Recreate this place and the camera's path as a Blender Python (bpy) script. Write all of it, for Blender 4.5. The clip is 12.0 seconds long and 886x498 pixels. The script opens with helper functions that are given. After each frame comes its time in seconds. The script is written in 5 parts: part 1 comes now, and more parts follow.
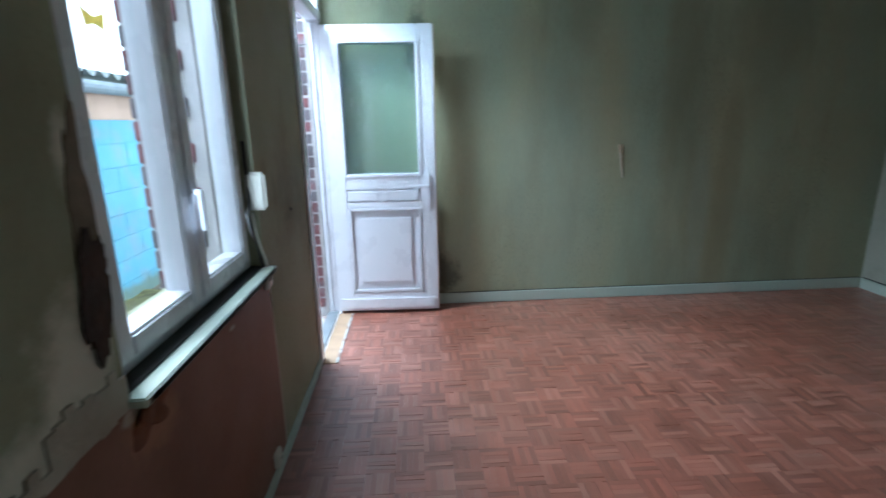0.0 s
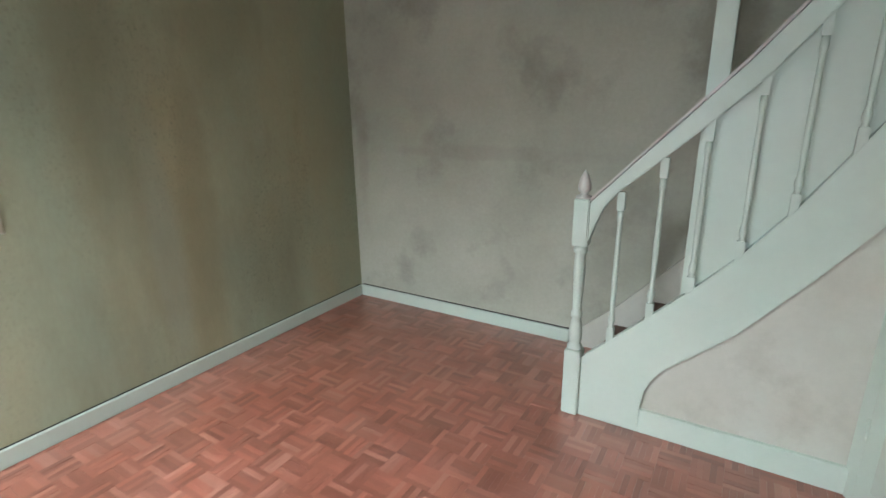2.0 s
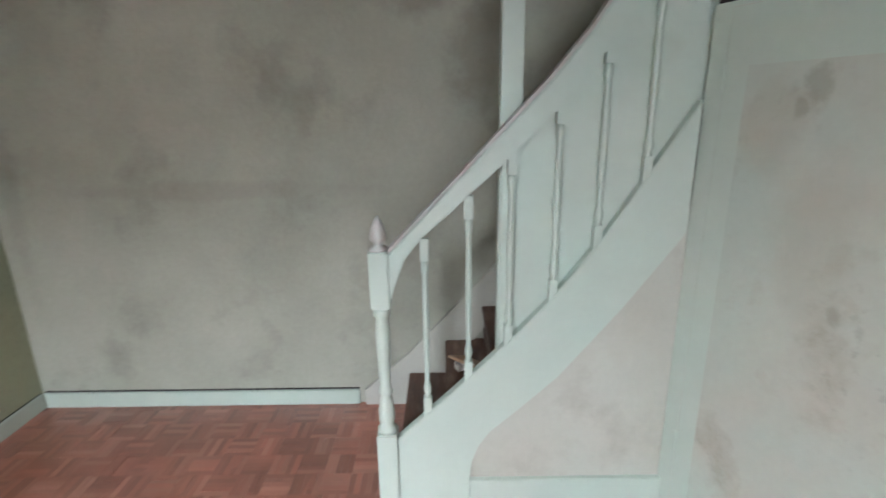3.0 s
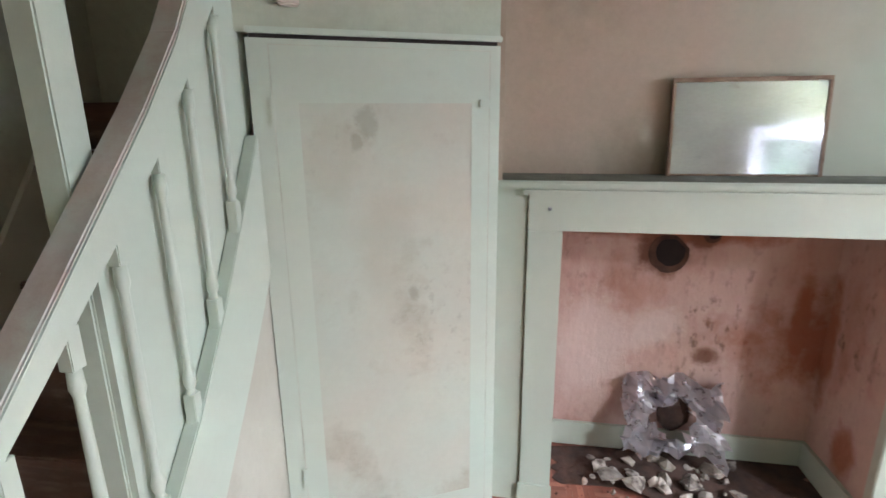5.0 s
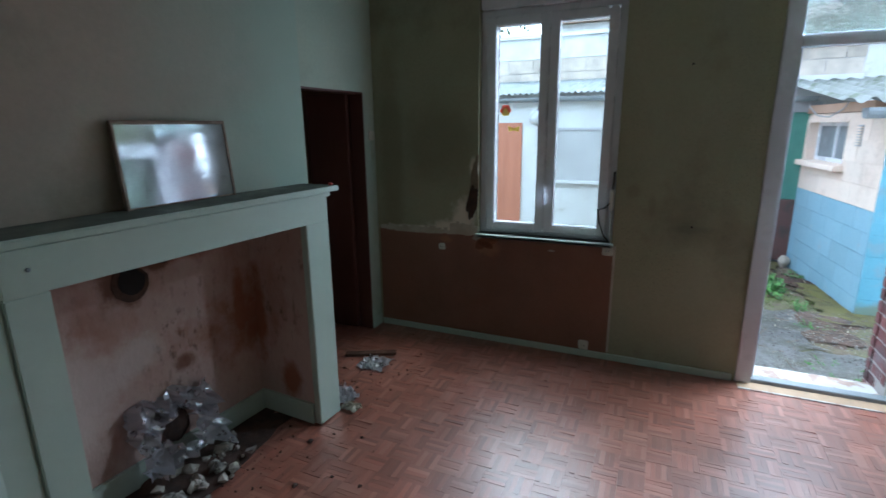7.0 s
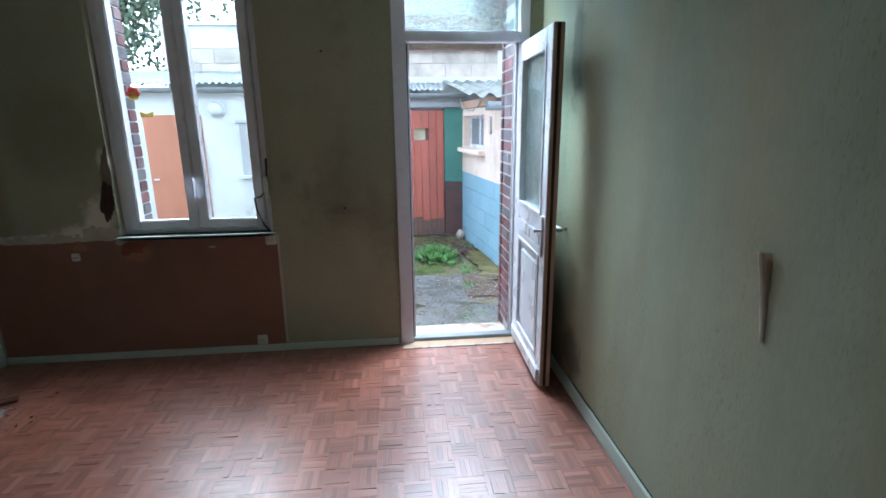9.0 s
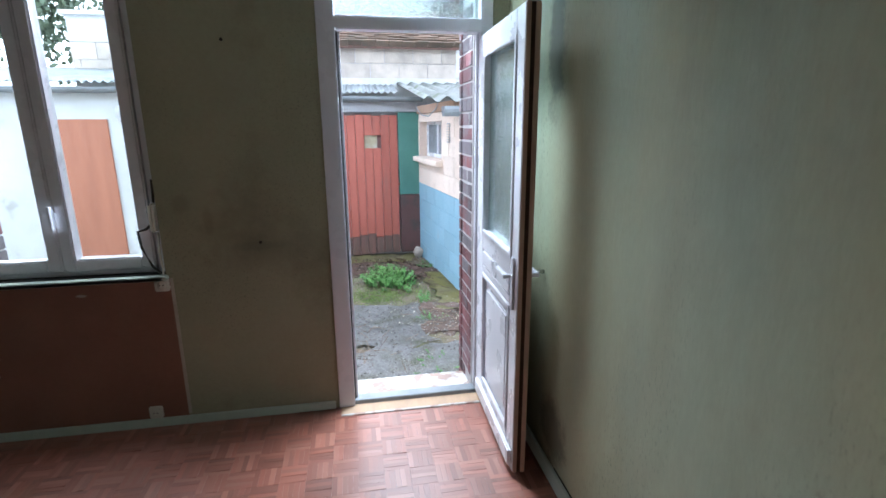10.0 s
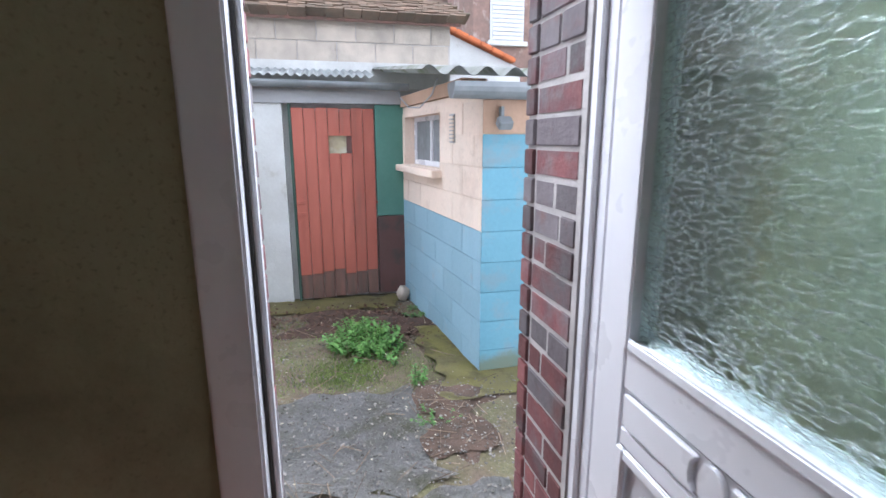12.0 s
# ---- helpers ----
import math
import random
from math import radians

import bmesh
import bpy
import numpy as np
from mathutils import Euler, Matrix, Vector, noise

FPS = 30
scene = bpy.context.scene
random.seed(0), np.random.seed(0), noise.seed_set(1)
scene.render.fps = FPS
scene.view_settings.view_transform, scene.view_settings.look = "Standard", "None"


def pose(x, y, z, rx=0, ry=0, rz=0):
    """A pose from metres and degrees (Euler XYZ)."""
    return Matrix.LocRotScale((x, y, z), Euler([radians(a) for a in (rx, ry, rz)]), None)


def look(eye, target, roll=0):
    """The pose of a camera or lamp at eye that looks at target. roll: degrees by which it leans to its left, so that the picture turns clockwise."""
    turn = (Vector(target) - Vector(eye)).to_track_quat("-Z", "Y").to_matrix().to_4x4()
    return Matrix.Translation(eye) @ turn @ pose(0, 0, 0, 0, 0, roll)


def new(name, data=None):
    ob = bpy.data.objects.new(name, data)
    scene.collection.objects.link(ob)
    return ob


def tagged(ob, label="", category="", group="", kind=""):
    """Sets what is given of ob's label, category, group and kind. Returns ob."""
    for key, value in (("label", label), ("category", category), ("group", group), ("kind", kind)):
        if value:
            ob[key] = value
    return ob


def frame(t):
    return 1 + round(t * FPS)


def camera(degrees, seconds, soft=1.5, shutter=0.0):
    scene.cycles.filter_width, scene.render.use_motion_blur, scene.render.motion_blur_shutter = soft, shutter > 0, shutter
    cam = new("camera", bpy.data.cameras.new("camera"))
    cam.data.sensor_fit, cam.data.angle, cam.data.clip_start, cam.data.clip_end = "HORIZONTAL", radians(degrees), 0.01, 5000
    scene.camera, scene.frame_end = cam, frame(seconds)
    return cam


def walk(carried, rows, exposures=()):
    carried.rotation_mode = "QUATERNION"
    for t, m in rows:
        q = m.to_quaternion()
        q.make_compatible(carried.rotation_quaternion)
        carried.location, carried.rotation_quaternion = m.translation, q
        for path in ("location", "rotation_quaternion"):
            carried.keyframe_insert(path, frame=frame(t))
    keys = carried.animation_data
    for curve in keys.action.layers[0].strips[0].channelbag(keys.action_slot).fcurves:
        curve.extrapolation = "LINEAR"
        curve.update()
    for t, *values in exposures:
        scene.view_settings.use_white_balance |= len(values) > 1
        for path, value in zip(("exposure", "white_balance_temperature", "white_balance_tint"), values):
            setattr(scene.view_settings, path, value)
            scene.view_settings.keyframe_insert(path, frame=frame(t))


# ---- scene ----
cam = camera(83.7, 12.0, soft=1.5, shutter=0.2)
PATH = [
    (0, (0.615, -0.075, 1.410), (0.715, 1.860, 0.917), -1.2),
    (0.5, (0.69, 0.201, 1.361), (1.407, 1.989, 0.822), -1.3),
    (1, (0.785, 0.556, 1.42), (1.932, 2.093, 0.853), -1.0),
    (1.5, (1.132, 0.878, 1.456), (2.543, 2.173, 0.88), -1.4),
    (2, (1.498, 1.178, 1.443), (3.132, 2.188, 0.885), -0.9),
    (2.5, (1.786, 1.477, 1.468), (3.596, 2.108, 0.895), -0.9),
    (3, (1.986, 1.542, 1.512), (3.91, 1.545, 0.966), -0.8),
    (3.5, (2.195, 1.795, 1.503), (3.895, 0.88, 0.981), -0.3),
    (3.7, (2.24, 1.862, 1.501), (3.796, 0.713, 0.992), -0.1),
    (5.3, (3.046, 2.198, 1.577), (2.914, 0.267, 1.075), -0.4),
    (5.5, (3.122, 2.209, 1.583), (2.774, 0.303, 1.088), -0.3),
    (6, (3.263, 2.196, 1.586), (2.268, 0.527, 1.113), -0.6),
    (6.5, (3.345, 2.157, 1.628), (1.855, 0.912, 1.15), -0.6),
    (7, (3.515, 2.141, 1.673), (1.739, 1.358, 1.189), -0.6),
    (7.5, (3.638, 2.161, 1.689), (1.747, 1.733, 1.2), -0.7),
    (7.7, (3.664, 2.209, 1.692), (1.751, 1.893, 1.197), -0.5),
    (9.3, (3.201, 2.763, 1.563), (1.279, 3.016, 1.069), -0.5),
    (9.5, (3.051, 2.798, 1.578), (1.134, 3.081, 1.084), -0.3),
    (10, (2.682, 2.855, 1.611), (0.771, 3.194, 1.128), -0.4),
    (10.5, (2.258, 2.918, 1.616), (0.355, 3.334, 1.164), -0.1),
    (11, (1.89, 2.915, 1.514), (-0.01, 3.388, 1.109), 0.1),
    (11.5, (1.492, 2.903, 1.514), (-0.399, 3.410, 1.103), -0.2),
    (12, (0.957, 2.941, 1.465), (-0.942, 3.396, 1.032), -0.1),
]
EXPOSURES = [(0.0, 1.4, 5000, 0), (0.5, 1.2, 5000, -1), (1.0, 0.95, 5000, 0), (1.5, 2.1, 5700, 6), (2.0, 2.55, 6000, 9), (2.5, 2.65, 5900, 11), (3.0, 2.7, 5900, 13), (3.5, 2.8, 6200, 15), (5.3, 3.1, 6100, 16), (6.0, 3.0, 5900, 15), (6.3, 2.05, 5800, 12), (6.5, 1.4, 5300, 5), (7.0, 1.15, 5100, 0), (7.5, 1.0, 5000, -2), (9.3, 1.4, 5300, 5), (10.5, 1.25, 5600, 9), (12.0, 0.95, 5900, 12)]
walk(cam, [(t, look(e, g, r)) for t, e, g, r in PATH], EXPOSURES)

# ---- daylight: overcast ----
world = bpy.data.worlds.new("overcast_sky")
scene.world = world
world.use_nodes = True
wn, wl = world.node_tree.nodes, world.node_tree.links
wn.clear()
sky = wn.new("ShaderNodeTexSky")
sky.sky_type, sky.sun_disc = "NISHITA", False
sky.sun_elevation, sky.sun_rotation = radians(50), radians(250)
sky.dust_density, sky.air_density, sky.ozone_density = 6.0, 1.0, 1.0
veil = wn.new("ShaderNodeMix")
veil.data_type, veil.blend_type = "RGBA", "MIX"
veil.inputs["Factor"].default_value = 0.75
veil.inputs[7].default_value = (14.0, 14.5, 15.3, 1)
back = wn.new("ShaderNodeBackground")
back.inputs["Strength"].default_value = 0.15
wout = wn.new("ShaderNodeOutputWorld")
wl.new(sky.outputs[0], veil.inputs[6])
wl.new(veil.outputs[2], back.inputs["Color"])
wl.new(back.outputs[0], wout.inputs[0])
sun_data = bpy.data.lights.new("sun", "SUN")
sun_data.energy, sun_data.angle, sun_data.color = 1.3, radians(25), (1.0, 0.96, 0.9)
sun = new("sun", sun_data)
sun.matrix_world = look((-6, 9, 12), (0, 2, 0))


def opening_light(name, y0, y1, z0, z1, x, power, dip, side=0.0, spread=180):
    """Added area lamp: extra daylight of sky and yard through a yard wall opening."""
    d = bpy.data.lights.new(name, "AREA")
    d.shape, d.size, d.size_y, d.energy, d.color = "RECTANGLE", y1 - y0, z1 - z0, power, (0.92, 0.97, 1.0)
    d.spread = radians(spread)
    ob = new(name, d)
    at = Vector((x, (y0 + y1) / 2, (z0 + z1) / 2))
    ob.matrix_world = look(at, at + Vector((1, side, -dip)))
    return ob


opening_light("window_skylight", 0.92, 1.83, 2.40, 2.60, -0.24, 5.0, 0.6, 0.1, 120)
opening_light("window_daylight", 0.96, 1.78, 1.0, 2.05, -0.02, 4.2, 0.0, 0.0)
opening_light("door_skylight", 2.80, 3.40, 2.45, 2.65, -0.24, 17.5, 2.0, -0.5, 100)

# ---- materials ----
def node(nt, kind, **values):
    n = nt.nodes.new(kind)
    for key, v in values.items():
        n.inputs[key.replace("_", " ")].default_value = v
    return n


def ramp(nt, fac, stops):
    r = nt.nodes.new("ShaderNodeValToRGB")
    while len(r.color_ramp.elements) < len(stops):
        r.color_ramp.elements.new(0.5)
    for el, (p, c) in zip(r.color_ramp.elements, stops):
        el.position = p
        el.color = (*c, 1) if len(c) == 3 else c
    nt.links.new(fac, r.inputs[0])
    return r.outputs[0]


def grey(v):
    return (v, v, v)


def mixed(nt, fac, a, b, how="MIX"):
    m = nt.nodes.new("ShaderNodeMix")
    m.data_type, m.blend_type = "RGBA", how
    for value, k in ((fac, 0), (a, 6), (b, 7)):
        if isinstance(value, (float, int)):
            m.inputs[k].default_value = value
        elif isinstance(value, tuple):
            m.inputs[k].default_value = (*value, 1)
        else:
            nt.links.new(value, m.inputs[k])
    return m.outputs[2]


def surface(name, base, other=None, rough=0.7, metal=0.0, scale=2.0, fine=40.0, bump=0.15, stain=None, stain_scale=1.2, stain_at=(0.52, 0.66), stain_fac=0.8,
            stretch=(1, 1, 1), vary=0.0, coat=0.0, grit=0.18, specks=None, speck_size=85.0, speck_fac=0.45):
    """A worn surface: broad mottling between two colours, fine grain with relief, and stains with a shape of their own."""
    m = bpy.data.materials.new(name)
    m.use_nodes = True
    nt = m.node_tree
    bsdf = nt.nodes["Principled BSDF"]
    geo = nt.nodes.new("ShaderNodeNewGeometry")
    mp = nt.nodes.new("ShaderNodeMapping")
    mp.inputs["Scale"].default_value = stretch
    nt.links.new(geo.outputs["Position"], mp.inputs[0])
    v = mp.outputs[0]

    def tex(sc, detail, rgh=0.55):
        n = node(nt, "ShaderNodeTexNoise", Scale=sc, Detail=detail, Roughness=rgh)
        nt.links.new(v, n.inputs["Vector"])
        return n.outputs[0]

    other = other or tuple(c * 0.8 for c in base)
    col = mixed(nt, ramp(nt, tex(scale, 5), [(0.35, grey(0.0)), (0.68, grey(1.0))]), base, other)
    grain = tex(fine, 4, 0.65)
    col = mixed(nt, grit, col, ramp(nt, grain, [(0.3, grey(0.55)), (0.7, grey(1.0))]), "MULTIPLY")
    if stain:
        s = ramp(nt, tex(stain_scale, 7, 0.62), [(stain_at[0], grey(0.0)), (stain_at[1], grey(stain_fac))])
        col = mixed(nt, s, col, stain)
    if specks:
        spot = ramp(nt, tex(speck_size, 3, 0.6), [(0.56, grey(0.0)), (0.70, grey(1.0))])
        zone = ramp(nt, tex(1.7, 4), [(0.46, grey(0.0)), (0.66, grey(speck_fac))])
        col = mixed(nt, mixed(nt, 1.0, spot, zone, "MULTIPLY"), col, specks)
    if vary:
        info = nt.nodes.new("ShaderNodeObjectInfo")
        add = nt.nodes.new("ShaderNodeMath")
        add.operation = "ADD"
        nt.links.new(info.outputs["Random"], add.inputs[0])
        nt.links.new(geo.outputs["Random Per Island"], add.inputs[1])
        fr = nt.nodes.new("ShaderNodeMath")
        fr.operation = "FRACT"
        nt.links.new(add.outputs[0], fr.inputs[0])
        col = mixed(nt, 1.0, col, ramp(nt, fr.outputs[0], [(0.0, grey(1 - vary)), (1.0, grey(1 + vary))]), "MULTIPLY")
    nt.links.new(col, bsdf.inputs["Base Color"])
    rg = ramp(nt, tex(scale * 3, 4), [(0.3, grey(max(0.02, rough - 0.1))), (0.7, grey(min(1, rough + 0.1)))])
    nt.links.new(rg, bsdf.inputs["Roughness"])
    bsdf.inputs["Metallic"].default_value = metal
    bsdf.inputs["Coat Weight"].default_value = coat
    bsdf.inputs["Coat Roughness"].default_value = 0.34
    if bump:
        b = node(nt, "ShaderNodeBump", Strength=bump, Distance=0.01)
        nt.links.new(grain, b.inputs["Height"])
        nt.links.new(b.outputs[0], bsdf.inputs["Normal"])
    return m


def checkered(m, size, amount):
    """Gives each square of a floor its own shade."""
    nt = m.node_tree
    bsdf = nt.nodes["Principled BSDF"]
    old = bsdf.inputs["Base Color"].links[0].from_socket
    geo = nt.nodes.new("ShaderNodeNewGeometry")
    sn = nt.nodes.new("ShaderNodeVectorMath")
    sn.operation = "SNAP"
    nt.links.new(geo.outputs["Position"], sn.inputs[0])
    sn.inputs[1].default_value = (size, size, 50)
    wn2 = nt.nodes.new("ShaderNodeTexWhiteNoise")
    nt.links.new(sn.outputs[0], wn2.inputs["Vector"])
    col = mixed(nt, 1.0, old, ramp(nt, wn2.outputs[0], [(0.0, grey(1 - amount)), (1.0, grey(1 + amount))]), "MULTIPLY")
    nt.links.new(col, bsdf.inputs["Base Color"])


def pale_pieces(m, colour, share, amount):
    """Some single pieces worn paler than their neighbours."""
    nt = m.node_tree
    bsdf = nt.nodes["Principled BSDF"]
    old = bsdf.inputs["Base Color"].links[0].from_socket
    info = nt.nodes.new("ShaderNodeObjectInfo")
    geo = nt.nodes.new("ShaderNodeNewGeometry")
    add = nt.nodes.new("ShaderNodeMath")
    add.operation = "ADD"
    nt.links.new(info.outputs["Random"], add.inputs[0])
    nt.links.new(geo.outputs["Random Per Island"], add.inputs[1])
    mul = nt.nodes.new("ShaderNodeMath")
    mul.operation = "MULTIPLY"
    nt.links.new(add.outputs[0], mul.inputs[0])
    mul.inputs[1].default_value = 7.31
    fr = nt.nodes.new("ShaderNodeMath")
    fr.operation = "FRACT"
    nt.links.new(mul.outputs[0], fr.inputs[0])
    fac = ramp(nt, fr.outputs[0], [(1 - share, grey(0.0)), (1.0, grey(amount))])
    nt.links.new(mixed(nt, fac, old, colour), bsdf.inputs["Base Color"])


def blended_across(m, other, x0, x1):
    """A second colour that takes over along x with a cloudy border."""
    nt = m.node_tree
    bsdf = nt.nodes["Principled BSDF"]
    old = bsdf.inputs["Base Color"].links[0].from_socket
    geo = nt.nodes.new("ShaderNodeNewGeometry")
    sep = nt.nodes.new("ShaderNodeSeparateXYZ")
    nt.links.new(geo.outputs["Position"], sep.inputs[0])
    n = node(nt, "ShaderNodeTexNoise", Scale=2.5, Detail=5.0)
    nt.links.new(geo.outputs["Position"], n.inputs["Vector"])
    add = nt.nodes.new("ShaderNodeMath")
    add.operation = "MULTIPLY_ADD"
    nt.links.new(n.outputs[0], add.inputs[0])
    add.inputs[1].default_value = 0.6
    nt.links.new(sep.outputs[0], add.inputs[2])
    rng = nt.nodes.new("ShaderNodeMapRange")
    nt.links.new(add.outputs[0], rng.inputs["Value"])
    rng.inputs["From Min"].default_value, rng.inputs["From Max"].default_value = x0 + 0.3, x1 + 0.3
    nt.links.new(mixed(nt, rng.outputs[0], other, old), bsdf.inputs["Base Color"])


def blots(m, colour, *spots, fac=0.8, ragged=0.5, scale=5.0):
    """Stains and other patches of one colour with cloudy, uneven borders: each (centre, radii) in the room; a radius of
    0 leaves that axis out.
    """
    nt = m.node_tree
    bsdf = nt.nodes["Principled BSDF"]
    old = bsdf.inputs["Base Color"].links[0].from_socket
    geo = nt.nodes.new("ShaderNodeNewGeometry")
    n = node(nt, "ShaderNodeTexNoise", Scale=scale, Detail=6.0, Roughness=0.65)
    nt.links.new(geo.outputs["Position"], n.inputs["Vector"])
    total = None
    for centre, radii in spots:
        sub = nt.nodes.new("ShaderNodeVectorMath")
        sub.operation = "SUBTRACT"
        nt.links.new(geo.outputs["Position"], sub.inputs[0])
        sub.inputs[1].default_value = centre
        mul = nt.nodes.new("ShaderNodeVectorMath")
        mul.operation = "MULTIPLY"
        nt.links.new(sub.outputs[0], mul.inputs[0])
        mul.inputs[1].default_value = tuple(1 / r if r else 0.0 for r in radii)
        ln = nt.nodes.new("ShaderNodeVectorMath")
        ln.operation = "LENGTH"
        nt.links.new(mul.outputs[0], ln.inputs[0])
        add = nt.nodes.new("ShaderNodeMath")
        add.operation = "MULTIPLY_ADD"
        nt.links.new(n.outputs[0], add.inputs[0])
        add.inputs[1].default_value = ragged * 2
        nt.links.new(ln.outputs["Value"], add.inputs[2])
        rng = nt.nodes.new("ShaderNodeMapRange")
        rng.interpolation_type = "SMOOTHSTEP"
        nt.links.new(add.outputs[0], rng.inputs["Value"])
        rng.inputs["From Min"].default_value, rng.inputs["From Max"].default_value = 0.45 + ragged, 1.15 + ragged
        rng.inputs["To Min"].default_value, rng.inputs["To Max"].default_value = fac, 0.0
        if total is None:
            total = rng.outputs[0]
        else:
            mx = nt.nodes.new("ShaderNodeMath")
            mx.operation = "MAXIMUM"
            nt.links.new(total, mx.inputs[0])
            nt.links.new(rng.outputs[0], mx.inputs[1])
            total = mx.outputs[0]
    nt.links.new(mixed(nt, total, old, colour), bsdf.inputs["Base Color"])


def plain(name, col, rough=0.5, metal=0.0):
    return surface(name, col, tuple(c * 0.9 for c in col), rough, metal, scale=6, fine=90, bump=0.04)


def glass(name, relief=0.0):
    m = bpy.data.materials.new(name)
    m.use_nodes = True
    nt = m.node_tree
    b = nt.nodes["Principled BSDF"]
    b.inputs["Base Color"].default_value = (0.70, 0.84, 0.81, 1) if relief else (0.93, 0.97, 0.96, 1)
    b.inputs["Transmission Weight"].default_value = 1
    b.inputs["Roughness"].default_value = 0.08 if relief else 0.0
    b.inputs["IOR"].default_value = 1.45 if relief else 1.1
    if relief:
        tc = nt.nodes.new("ShaderNodeTexCoord")
        mp = nt.nodes.new("ShaderNodeMapping")
        mp.inputs["Scale"].default_value = (1, 1, 2.3)
        nt.links.new(tc.outputs["Object"], mp.inputs[0])
        w = node(nt, "ShaderNodeTexNoise", Scale=18.0, Detail=3.0)
        nt.links.new(mp.outputs[0], w.inputs["Vector"])
        mv = nt.nodes.new("ShaderNodeMix")
        mv.data_type, mv.blend_type = "RGBA", "ADD"
        mv.inputs[0].default_value = 0.05
        nt.links.new(mp.outputs[0], mv.inputs[6])
        nt.links.new(w.outputs["Color"], mv.inputs[7])
        vo = node(nt, "ShaderNodeTexVoronoi", Scale=30.0)
        vo.feature = "DISTANCE_TO_EDGE"
        nt.links.new(mv.outputs[2], vo.inputs["Vector"])
        n = vo
        bp = node(nt, "ShaderNodeBump", Strength=relief, Distance=0.012)
        line = ramp(nt, n.outputs[0], [(0.02, grey(1.0)), (0.08, grey(0.0))])
        gap = node(nt, "ShaderNodeTexNoise", Scale=26.0, Detail=2.0)
        nt.links.new(mp.outputs[0], gap.inputs["Vector"])
        line = mixed(nt, 1.0, line, ramp(nt, gap.outputs[0], [(0.38, grey(0.0)), (0.52, grey(1.0))]), "MULTIPLY")
        nt.links.new(line, bp.inputs["Height"])
        etched = ramp(nt, line, [(0.0, grey(0.985)), (1.0, grey(0.88))])
        nt.links.new(etched, b.inputs["Transmission Weight"])
        nt.links.new(bp.outputs[0], b.inputs["Normal"])
    return m


M = {}
M["wall_green"] = surface("green_plaster", (0.315, 0.355, 0.245), (0.38, 0.35, 0.21), 0.8, scale=1.1, stain=(0.15, 0.145, 0.085), stain_scale=0.9, stain_at=(0.48, 0.74), stain_fac=0.55, stretch=(1.7, 1.7, 0.5), bump=0.1, specks=(0.05, 0.055, 0.04))
M["wall_back"] = surface("grey_plaster", (0.415, 0.415, 0.335), (0.335, 0.34, 0.27), 0.85, scale=1.6, stain=(0.12, 0.115, 0.09), stain_scale=2.1, stain_at=(0.54, 0.76), stain_fac=0.55, bump=0.2)
M["wall_window"] = surface("olive_plaster", (0.36, 0.345, 0.23), (0.30, 0.295, 0.19), 0.85, scale=1.3, stain=(0.14, 0.12, 0.075), stain_scale=1.4, stain_at=(0.54, 0.72), stain_fac=0.6, bump=0.15, specks=(0.07, 0.06, 0.04))
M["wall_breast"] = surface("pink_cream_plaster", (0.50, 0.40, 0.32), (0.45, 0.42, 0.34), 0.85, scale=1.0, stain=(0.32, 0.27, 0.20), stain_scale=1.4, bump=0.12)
# greener towards the doorway end
blended_across(M["wall_breast"], (0.40, 0.48, 0.40), 1.45, 2.15)
M["wall_mint"] = surface("mint_plaster", (0.42, 0.50, 0.42), (0.45, 0.48, 0.38), 0.8, scale=1.2, stain=(0.3, 0.3, 0.22), stain_scale=1.3, stain_at=(0.6, 0.8), bump=0.12)
M["brown_paint"] = surface("red_brown_paint", (0.25, 0.113, 0.07), (0.20, 0.09, 0.056), 0.6, scale=1.5, stain=(0.25, 0.12, 0.08), stain_scale=2.2, stain_at=(0.6, 0.8), bump=0.08)
M["rust_plaster"] = surface("stained_plaster", (0.26, 0.20, 0.14), (0.14, 0.095, 0.06), 0.95, scale=12, bump=0.6)
# near-black brown for the wall hole and the door's lock groove
M["dark_hole"] = surface("dark_hole_brown", (0.035, 0.022, 0.016), (0.075, 0.035, 0.022), 0.95, scale=16, bump=0.8)
M["sill_brick"] = surface("broken_red_brick", (0.26, 0.095, 0.045), (0.17, 0.065, 0.035), 0.9, scale=14, bump=0.8)
M["raw_plaster"] = surface("bare_plaster", (0.55, 0.50, 0.41), (0.42, 0.36, 0.28), 0.95, scale=6, bump=0.6)
M["mint"] = surface("mint_gloss_paint", (0.47, 0.56, 0.48), (0.51, 0.56, 0.48), 0.42, grit=0.06, scale=1.8, stain=(0.40, 0.40, 0.32), stain_scale=3.0, stain_at=(0.62, 0.8), stain_fac=0.5, bump=0.05)
# worn paint; on the rail cap the pink also paints a highlight
M["worn_lit_mint"] = surface("mint_worn_and_highlit_pink", (0.47, 0.52, 0.46), (0.52, 0.47, 0.43), 0.4, grit=0.1, scale=9, stain=(0.42, 0.33, 0.29), stain_scale=7.0, stain_at=(0.46, 0.62), stain_fac=0.85, bump=0.1)
M["closet"] = surface("faded_mint_panel", (0.47, 0.525, 0.45), (0.51, 0.49, 0.41), 0.6, scale=2.2, grit=0.1, stain=(0.33, 0.28, 0.21), stain_scale=3.4, stain_at=(0.55, 0.72), stain_fac=0.65, bump=0.05, specks=(0.2, 0.17, 0.13), speck_size=30.0, speck_fac=0.3)
M["under_stair"] = surface("cream_board", (0.50, 0.50, 0.43), (0.46, 0.445, 0.37), 0.75, grit=0.1, scale=2.4, stain=(0.36, 0.33, 0.27), stain_scale=4.0, stain_at=(0.56, 0.74), stain_fac=0.6, bump=0.1)
